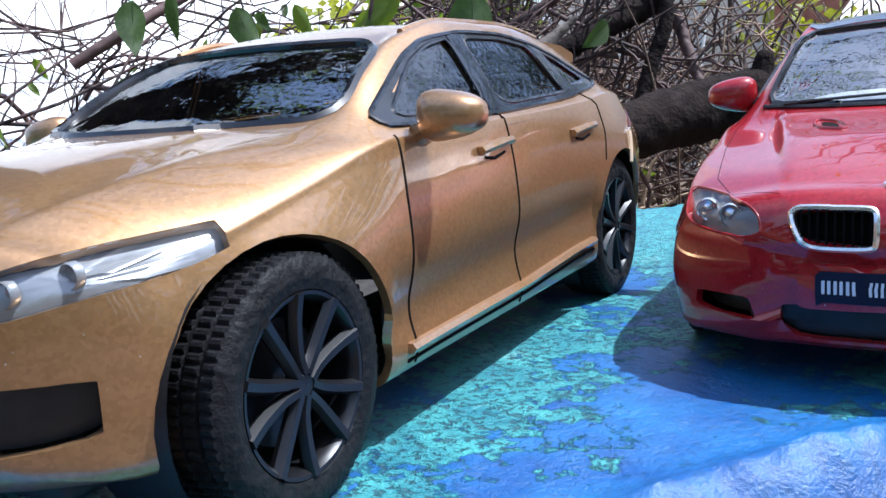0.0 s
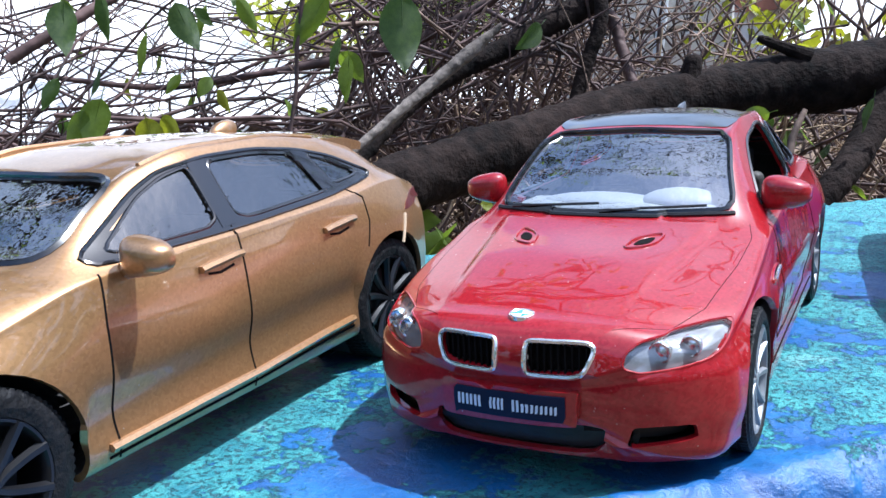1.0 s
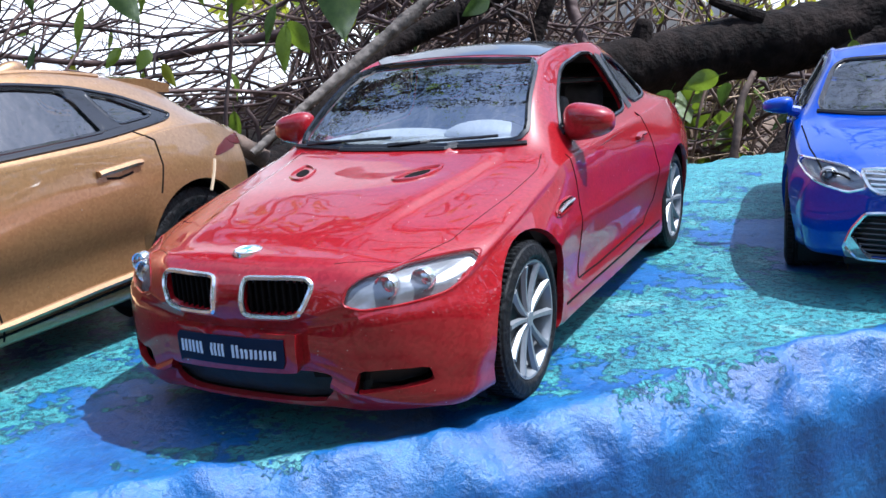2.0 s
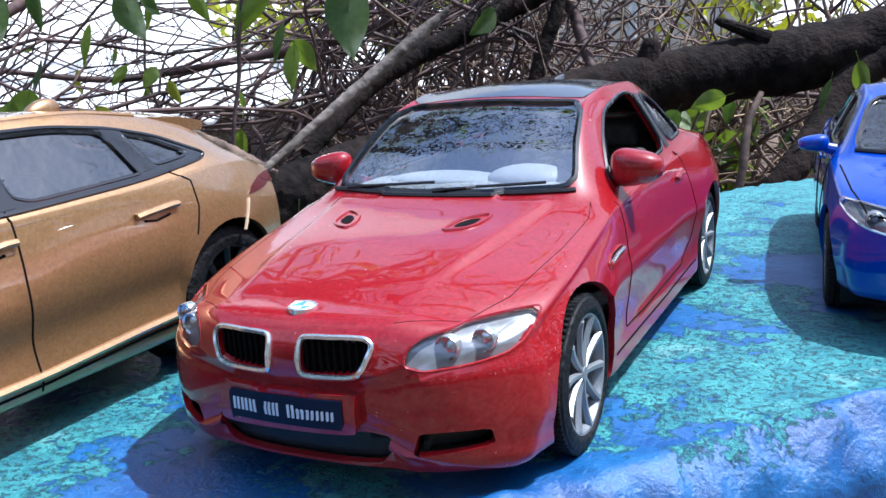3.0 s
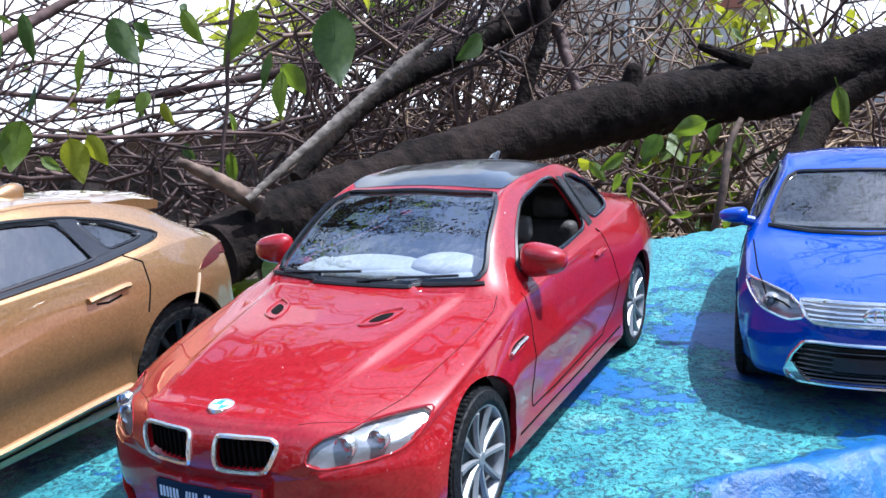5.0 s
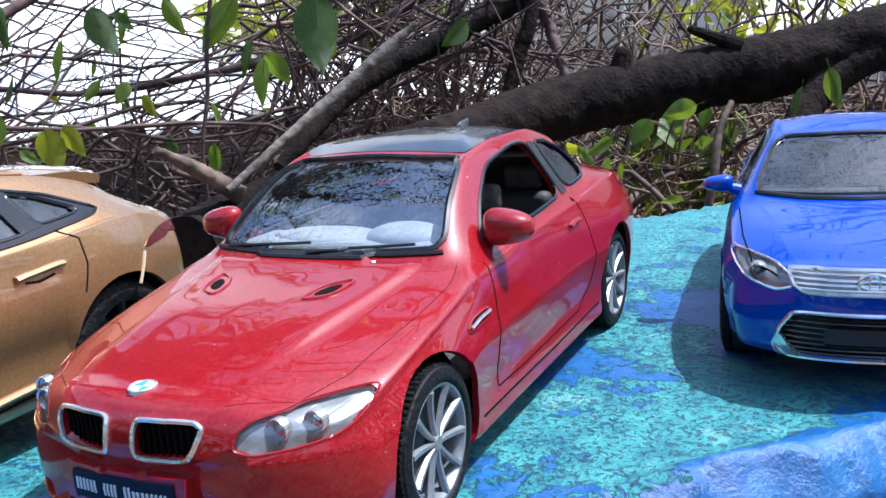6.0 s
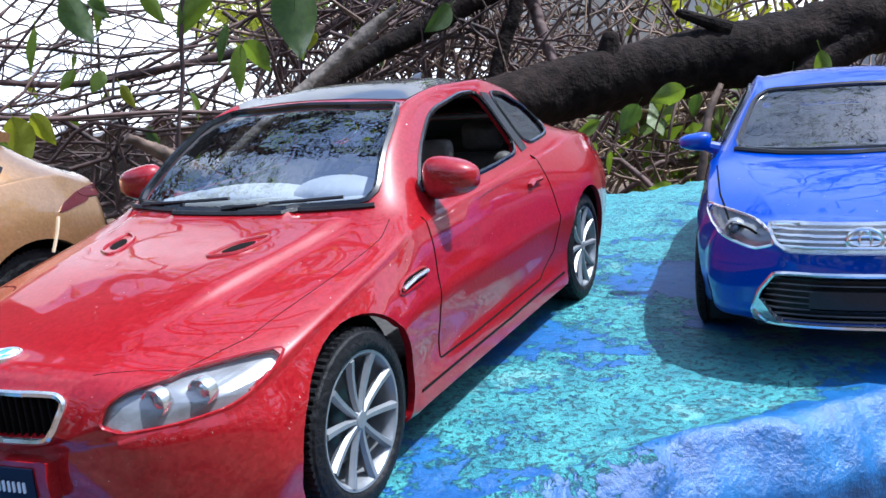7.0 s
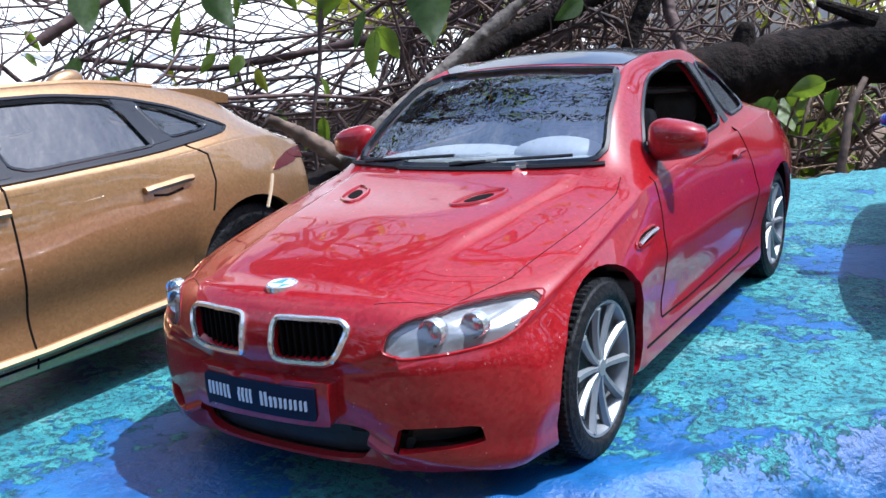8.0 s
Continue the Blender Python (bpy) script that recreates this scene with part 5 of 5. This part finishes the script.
# the thicket behind the stick
twigs(150, rng, ((-34, -19), (-6, 4), (0.76, 1.15)), (0.10, 0.36), (0.001, 0.0026), TWIG_DARK, (60, 50), 3)
twigs(110, rng, ((-34, -18), (-6, 4), (0.78, 1.2)), (0.08, 0.30), (0.0009, 0.0022), TWIG, (40, 60), 2)
twigs(40, rng, ((-19, -10), (-3, 4), (0.9, 1.25)), (0.08, 0.30), (0.0009, 0.0022), TWIG, (60, 50), 2)
twigs(34, rng, ((-16, 6), (-1, 6), (0.95, 1.3)), (0.12, 0.4), (0.001, 0.0026), TWIG_DARK, (70, 35), 3)
# litter on the ground
twigs(420, rng, ((-34, 10), (-12, -3.2), (0.86, 1.25)), (0.05, 0.24), (0.0009, 0.0028), TWIG, (40, 60), 1)
twigs(190, rng, ((-34, 10), (-12, -3.5), (0.84, 1.2)), (0.05, 0.20), (0.0009, 0.0024), STRAW, (55, 50), 1)
twigs(330, rng, ((-62, 10), (-12, -3.8), (0.88, 1.35)), (0.06, 0.30), (0.001, 0.0035), TWIG_DARK, (40, 60), 1)
for m, words in ((TWIG_DARK, "tangle of thin dark reddish bare twigs"), (TWIG, "sunlit tan twigs and dead stems in a heap"), (STRAW, "pale dry straw stalks in the litter")):
    tagged(part("twig_tangle", tangle[m], m, None, "", 1.0, 80), words, "twigs", "", "stuff")


def leaf_mesh(length, width, curl, fold):
    """A pointed leaf with a midrib fold and a stalk, hanging from its origin along -z."""
    bm = bmesh.new()
    n, rows = 12, []
    for i in range(n + 1):
        t = i / n
        w = width * 0.5 * (math.sin(math.pi * t**0.75) ** 0.9 if 0 < t < 1 else 0.0)
        y = curl * length * (t * t)
        rows.append([bm.verts.new((x * w, y + fold * w * abs(x) + 0.02 * length * math.sin(9 * t + 3 * x), -length * t)) for x in (-1, -0.5, 0, 0.5, 1)])
    for p, q in zip(rows, rows[1:]):
        for j in range(4):
            bm.faces.new((p[j], p[j + 1], q[j + 1], q[j]))
    tube(bm, [(0, 0, length * 0.22), (0, 0.003, length * 0.1), (0, 0, 0), (0, curl * length * 0.25 - 0.0005, -length * 0.5)], [length * 0.012, length * 0.006], 5)
    return bm


leaf_kinds = []
for a, b, c, d in ((1.0, 0.42, 0.16, 0.45), (1.0, 0.34, 0.28, 0.6), (1.0, 0.58, -0.14, 0.35)):
    for m, tone in ((LEAF, "mid green"), (LEAF_DARK, "deep green"), (LEAF_LIME, "lime green sunlit")):
        leaf_kinds.append((a, b, c, d, m, tone))
leaf_cache = {}


def leaf(bearing, rise, dist, size, kind, tilt=(0, 0, 0)):
    """One large leaf by its place, its length in metres, its kind and its tilt in degrees."""
    if kind not in leaf_cache:
        a, b, c, d, m, tone = leaf_kinds[kind]
        ob = part("leaf", leaf_mesh(a, b, c, d), m, None, "", 1.0, 80)
        tagged(ob, f"pointed {tone} leaf hanging from a twig", "leaf", "large leaves")
        leaf_cache[kind] = ob
    else:
        ob = leaf_cache[kind].copy()
        scene.collection.objects.link(ob)
    p = polar(bearing, rise, dist)
    ob.matrix_world = Matrix.Translation(p) @ pose(0, 0, 0, tilt[0], tilt[1], tilt[2] - bearing) @ Matrix.Diagonal((size, size, size, 1))
    return ob


for row in (
    (-31.6, 4.4, 0.62, 0.052, 7, (0, 2, 10)), (-31.9, 2.2, 0.63, 0.030, 0, (0, -4, -20)), (-35.1, 0.8, 0.62, 0.032, 0, (0, 3, 40)),
    (-36.2, 4.6, 0.60, 0.042, 0, (10, 32, 30)), (-35.6, 2.0, 0.60, 0.026, 4, (0, 12, 50)), (-46.7, 2.7, 0.75, 0.034, 3, (0, 5, 60)),
    (-44.9, 4.4, 0.75, 0.040, 7, (0, -20, 20)), (-41.0, 4.6, 0.85, 0.036, 0, (0, -30, 20)), (-43.0, 4.2, 0.8, 0.03, 3, (0, 10, 50)),
    (-50.3, -1.0, 0.55, 0.030, 6, (10, 20, 10)), (-51.3, -1.6, 0.55, 0.028, 0, (0, 25, -10)), (-47.9, -2.3, 0.56, 0.028, 8, (15, -8, 0)),
    (-46.9, -2.2, 0.56, 0.026, 2, (20, -30, 10)), (-45.0, 0.2, 0.75, 0.020, 0, (0, 40, 20)), (-42.8, -0.8, 0.8, 0.024, 2, (0, -30, 30)),
    (-12.3, 0.0, 0.80, 0.030, 2, (60, -60, 20)), (-9.0, -3.9, 0.68, 0.026, 6, (30, 70, 20)), (-11.8, -4.6, 0.70, 0.026, 7, (20, 30, 10)),
    (-1.8, -2.2, 0.74, 0.034, 0, (0, -20, 30)), (-3.2, -3.2, 0.72, 0.026, 1, (0, 15, 60)), (-35.8, -9.8, 0.47, 0.034, 7, (0, 8, 30)),
    (-51.4, 4.6, 0.62, 0.034, 7, (0, 8, 20)), (-49.5, 5.0, 0.6, 0.03, 4, (0, -14, 30)), (-52.3, 0.3, 0.6, 0.022, 1, (0, 30, 20)),
):
    leaf(*row)
for _ in range(70):
    b = rng.choice((rng.uniform(-62, -38), rng.uniform(-62, -38), rng.uniform(-38, -22), rng.uniform(-14, 4)))
    leaf(b, rng.uniform(-5, 6), rng.uniform(0.7, 1.3), rng.uniform(0.014, 0.032), rng.choice((0, 1, 3, 6, 7, 8)), (rng.uniform(-30, 30), rng.uniform(-70, 70), rng.uniform(0, 360)))
for _ in range(60):
    leaf(rng.uniform(-34, -1), rng.uniform(-13, -5.5), rng.uniform(0.55, 0.95), rng.uniform(0.012, 0.028), rng.choice((0, 6, 3, 8, 4)), (rng.uniform(-80, 80), rng.uniform(-80, 80), rng.uniform(0, 360)))


# ---- the yard's far side ----
def wall_slab(name, label, b0, b1, dist, low, high, material, thick=0.12, scallop=0.0, kind="structure"):
    p, q = polar(b0, 0, dist), polar(b1, 0, dist)
    d = (q - p).normalized()
    out = Vector((d.y, -d.x, 0))
    bm = bmesh.new()
    steps = max(8, int((q - p).length / 0.05))
    rows = []
    for i in range(steps + 1):
        s = p.lerp(q, i / steps)
        wave = scallop * abs(math.sin(i * 0.7))
        rows.append([bm.verts.new((s.x + o.x, s.y + o.y, z)) for o, z in ((Vector((0, 0, 0)), low + wave), (Vector((0, 0, 0)), high), (-out * thick, high), (-out * thick, low + wave))])
    for a, b in zip(rows, rows[1:]):
        for j in range(4):
            bm.faces.new((a[j], a[(j + 1) % 4], b[(j + 1) % 4], b[j]))
    bm.faces.new(rows[0])
    bm.faces.new(list(reversed(rows[-1])))
    bmesh.ops.recalc_face_normals(bm, faces=bm.faces)
    return tagged(part(name, bm, material, None, "", 1.0, 30), label, "wall", "", kind)


wall_slab("wall_white", "whitewashed yard wall behind the sheets", -80, -23, 5.2, -0.3, 2.2, WHITEWASH)


def corrugated_roof(label, place, turn, first, sheets, long, post):
    """Low white corrugated sheets that slope up and away behind the twigs, each lapped over the next."""
    root = thing("corrugated_roof", label, "roof", place, turn)
    r = random.Random(5)
    for i in range(sheets):
        bm = bmesh.new()
        x0, w, pitch, steep = first + 0.62 * i, 0.66, 0.075, 0.25
        rows = []
        for u in range(89):
            x = x0 + w * u / 88
            z = 0.013 * math.sin(2 * math.pi * x / pitch) + 0.006 * (i % 2)
            rows.append([[bm.verts.new((x, y, y * steep + z - t + 0.004 * math.sin(y * 7 + i))) for y in np.linspace(0, long, 8)] for t in (0.0, 0.006)])
        for p, q in zip(rows, rows[1:]):
            for j in range(7):
                bm.faces.new((p[0][j], q[0][j], q[0][j + 1], p[0][j + 1]))
                bm.faces.new((p[1][j + 1], q[1][j + 1], q[1][j], p[1][j]))
            bm.faces.new((p[1][0], q[1][0], q[0][0], p[0][0]))
        ob = part("sheet", bm, WHITEWASH, root, "", 1.0, 70)
        ob.location.y = r.uniform(-0.02, 0.02)
    wide = 0.62 * sheets
    for x in np.linspace(first + 0.1, first + wide - 0.06, sheets):
        part("post", box((0.06, 0.06, post), (x, 0.12, 0.02 - post / 2), 0.005), GREY_BARK, root)
    part("front_beam", box((wide, 0.05, 0.06), (first + wide / 2, 0.10, -0.025), 0.005), GREY_BARK, root)


corrugated_roof("sunlit white corrugated roof sheets on a low shed", polar(-50, -2.9, 1.75), 40, -1.6, 4, 2.6, 0.25)
corrugated_roof("white corrugated lean-to roof in the next yard", polar(2.0, 0.2, 2.5), -4, -0.46, 2, 0.8, 0.34)
wall_slab("wall_white_far", "pale plaster wall of the next yard", -10.2, 30, 3.9, -0.3, 1.2, WHITEWASH)
wall_slab("wall_brick", "low rust-red brick strip along the pale wall", -10.0, 30, 3.8, 0.20, 0.30, BRICK, 0.08)


def block_pier():
    """Courses of grey blocks, each set a little differently."""
    pier = thing("wall_blocks", "weathered grey block pier with open joints", "wall", polar(-16.5, 0, 2.3), 16.5, "", "structure")
    part("core", box((0.46, 0.16, 0.9), (0, 0.04, 0.10)), BLOCK, pier)
    r = random.Random(3)
    for row in range(6):
        x = -0.25 + (0.0 if row % 2 else -0.09)
        while x < 0.24:
            w = 0.2 + r.uniform(-0.02, 0.02)
            a, b = max(-0.25, x), min(0.25, x + w - 0.008)
            if b - a > 0.03:
                part("block", box((b - a, 0.10, 0.125), ((a + b) / 2, -0.065 + r.uniform(-0.006, 0.006), -0.28 + 0.133 * row), 0.006, None, None, 1), BLOCK, pier)
            x += w
    return pier


block_pier()
limb("pipe", "pale upright drain pipe on the block pier", [polar(-14.6, -1.0, 2.15), polar(-14.2, 2.0, 2.15), polar(-14.0, 6.0, 2.15)], [0.012, 0.012, 0.012], WHITE_PL, 0.0, 12, "pipe")


def shrub(name, label, bearing, rise, dist, size, count, kinds, seed):
    """Stems with a loose crown of small leaves."""
    r = random.Random(seed)
    root = thing(name, label, "shrub", polar(bearing, rise, dist))
    stems = bmesh.new()
    leaves = bmesh.new()
    for _ in range(9):
        tip = Vector((r.uniform(-1, 1) * size[0], r.uniform(-1, 1) * size[1], r.uniform(-0.2, 1) * size[2]))
        line = wobble(Vector((0, 0, -size[2] - 0.05)), tip, 8, 0.12, r)
        tube(stems, line, [0.006, 0.0015], 5)
        for _ in range(count // 9):
            p = line[r.randint(3, 8)] + Vector((r.gauss(0, 0.3) * size[0], r.gauss(0, 0.3) * size[1], r.gauss(0, 0.25) * size[2]))
            long = r.uniform(0.02, 0.045)
            q = Euler((r.uniform(0, 6.3), r.uniform(0, 6.3), r.uniform(0, 6.3))).to_matrix()
            pts = [(0, 0, 0), (0.28, 0.05, 0.4), (0, 0.0, 1.0), (-0.28, 0.05, 0.4)]
            v = [leaves.verts.new(p + q @ (Vector(c) * long)) for c in pts]
            leaves.faces.new((v[0], v[1], v[2]))
            leaves.faces.new((v[0], v[2], v[3]))
    part("stem", stems, TWIG, root)
    part("crown", leaves, kinds, root, "loose bright leaves", 1.0, 80)


shrub("shrub", "sunlit yellow-green shrub before the pale wall", -9.0, 1.0, 1.9, (0.12, 0.1, 0.16), 190, LEAF_LIME, 1)
shrub("shrub", "yellow-green shrub in the next yard", -4.0, 1.0, 2.1, (0.16, 0.1, 0.14), 120, LEAF_LIME, 2)
shrub("shrub", "bright green shrub at the white wall", -36, 4.0, 2.2, (0.25, 0.1, 0.10), 420, LEAF_LIME, 3)
shrub("shrub", "green shrub behind the bough", -28, 4.6, 1.6, (0.16, 0.1, 0.08), 300, LEAF, 4)
shrub("shrub", "green weeds low in the litter", -9.5, -6.0, 0.95, (0.08, 0.06, 0.05), 110, LEAF, 5)
shrub("shrub", "small green weeds beside the branch", -36, -12.0, 0.62, (0.06, 0.05, 0.03), 90, LEAF, 6)


def canopy(label, place, seed, boughs, reach):
    """A half-bare tree, which the panes and the lacquer mirror; reach holds the bounds of its bough tips."""
    r = random.Random(seed)
    tree = thing("tree", label, "tree", place)
    trunk = bmesh.new()
    fork = 0.62 * reach[2][0]
    tube(trunk, wobble(Vector((0, 0, 0)), Vector((0.1, 0.1, fork + 0.5)), 10, 0.05, r), [0.09, 0.06], 14)
    leaves = bmesh.new()
    for _ in range(boughs):
        a = Vector((0.1, 0.1, r.uniform(fork, fork + 0.5)))
        b = Vector([r.uniform(*span) for span in reach])
        line = wobble(a, b, 9, 0.14, r)
        tube(trunk, line, [0.028, 0.006], 7)
        for _ in range(7):
            p = line[r.randint(3, 9)]
            q = p + Vector((r.gauss(0, 0.30), r.gauss(0, 0.30), r.gauss(0.05, 0.20)))
            twig = wobble(p, q, 6, 0.2, r)
            tube(trunk, twig, [0.008, 0.002], 5)
            for _ in range(6):
                c = twig[r.randint(2, 6)] + Vector((r.gauss(0, 0.05), r.gauss(0, 0.05), r.gauss(0, 0.04)))
                long = r.uniform(0.03, 0.07)
                turn = Euler((r.uniform(0, 6.3), r.uniform(0, 6.3), r.uniform(0, 6.3))).to_matrix()
                v = [leaves.verts.new(c + turn @ (Vector(d) * long)) for d in ((0, 0, 0), (0.28, 0.05, 0.4), (0, 0.0, 1.0), (-0.28, 0.05, 0.4))]
                leaves.faces.new((v[0], v[1], v[2]))
                leaves.faces.new((v[0], v[2], v[3]))
    part("trunk", trunk, BARK, tree)
    part("crown", leaves, LEAF, tree, "loose green leaves", 1.0, 80)


canopy("half-bare tree spreading over the wall from the thicket", (-1.25, 0.45, -0.22), 11, 26, ((-1.2, 1.6), (-0.9, 1.9), (1.5, 3.0)))
canopy("leafy tree standing behind the pale plaster wall", (0.9, 4.0, -0.22), 12, 30, ((-1.9, 0.9), (-0.8, 0.6), (1.6, 3.4)))


def hedge(name, label, a, b, tall, deep, count, seed):
    """A dense hedge from a to b, added out of view to block low sky: a dark core of stems under a ragged face of
    leaves.
    """
    r = random.Random(seed)
    a, b = Vector(a), Vector(b)
    way = (b - a).normalized()
    out = Vector((way.y, -way.x, 0))
    root = thing(name, label, "hedge", a)
    core, leaves = bmesh.new(), bmesh.new()
    n = int((b - a).length / 0.12)
    for i in range(n):
        p = way * (0.12 * i) + out * r.uniform(-0.3, 0.3) * deep
        tube(core, wobble(p, p + Vector((r.uniform(-0.2, 0.2), r.uniform(-0.2, 0.2), tall * r.uniform(0.7, 1.0))), 6, 0.1, r), [0.03, 0.008], 6)
    for _ in range(count):
        z = tall * r.random() ** 0.8
        p = way * (b - a).length * r.random() + out * r.gauss(0, 0.35) * deep + Vector((0, 0, z * (0.9 + 0.2 * r.random())))
        long = r.uniform(0.07, 0.15)
        q = Euler((r.uniform(0, 6.3), r.uniform(0, 6.3), r.uniform(0, 6.3))).to_matrix()
        v = [leaves.verts.new(p + q @ (Vector(c) * long)) for c in ((0, 0, 0), (0.3, 0.05, 0.4), (0, 0.0, 1.0), (-0.3, 0.05, 0.4))]
        leaves.faces.new((v[0], v[1], v[2]))
        leaves.faces.new((v[0], v[2], v[3]))
    part("stem", core, BARK, root)
    part("crown", leaves, LEAF_DARK, root, "dense dark green leaves", 1.0, 80)


# both stand out of view, added to cut sky fill and darken the cars' reflections
hedge("hedge", "unseen low dark green hedge added behind the camera to block low sky", (-3.2, -1.5, -0.22), (2.4, -1.5, -0.22), 0.95, 0.4, 2600, 21)
hedge("hedge", "unseen tall dark green hedge added on the right to darken reflections", (2.5, -1.6, -0.22), (2.3, 2.6, -0.22), 1.7, 0.5, 4200, 22)
red_coupe()
gold_suv()
blue_saloon()
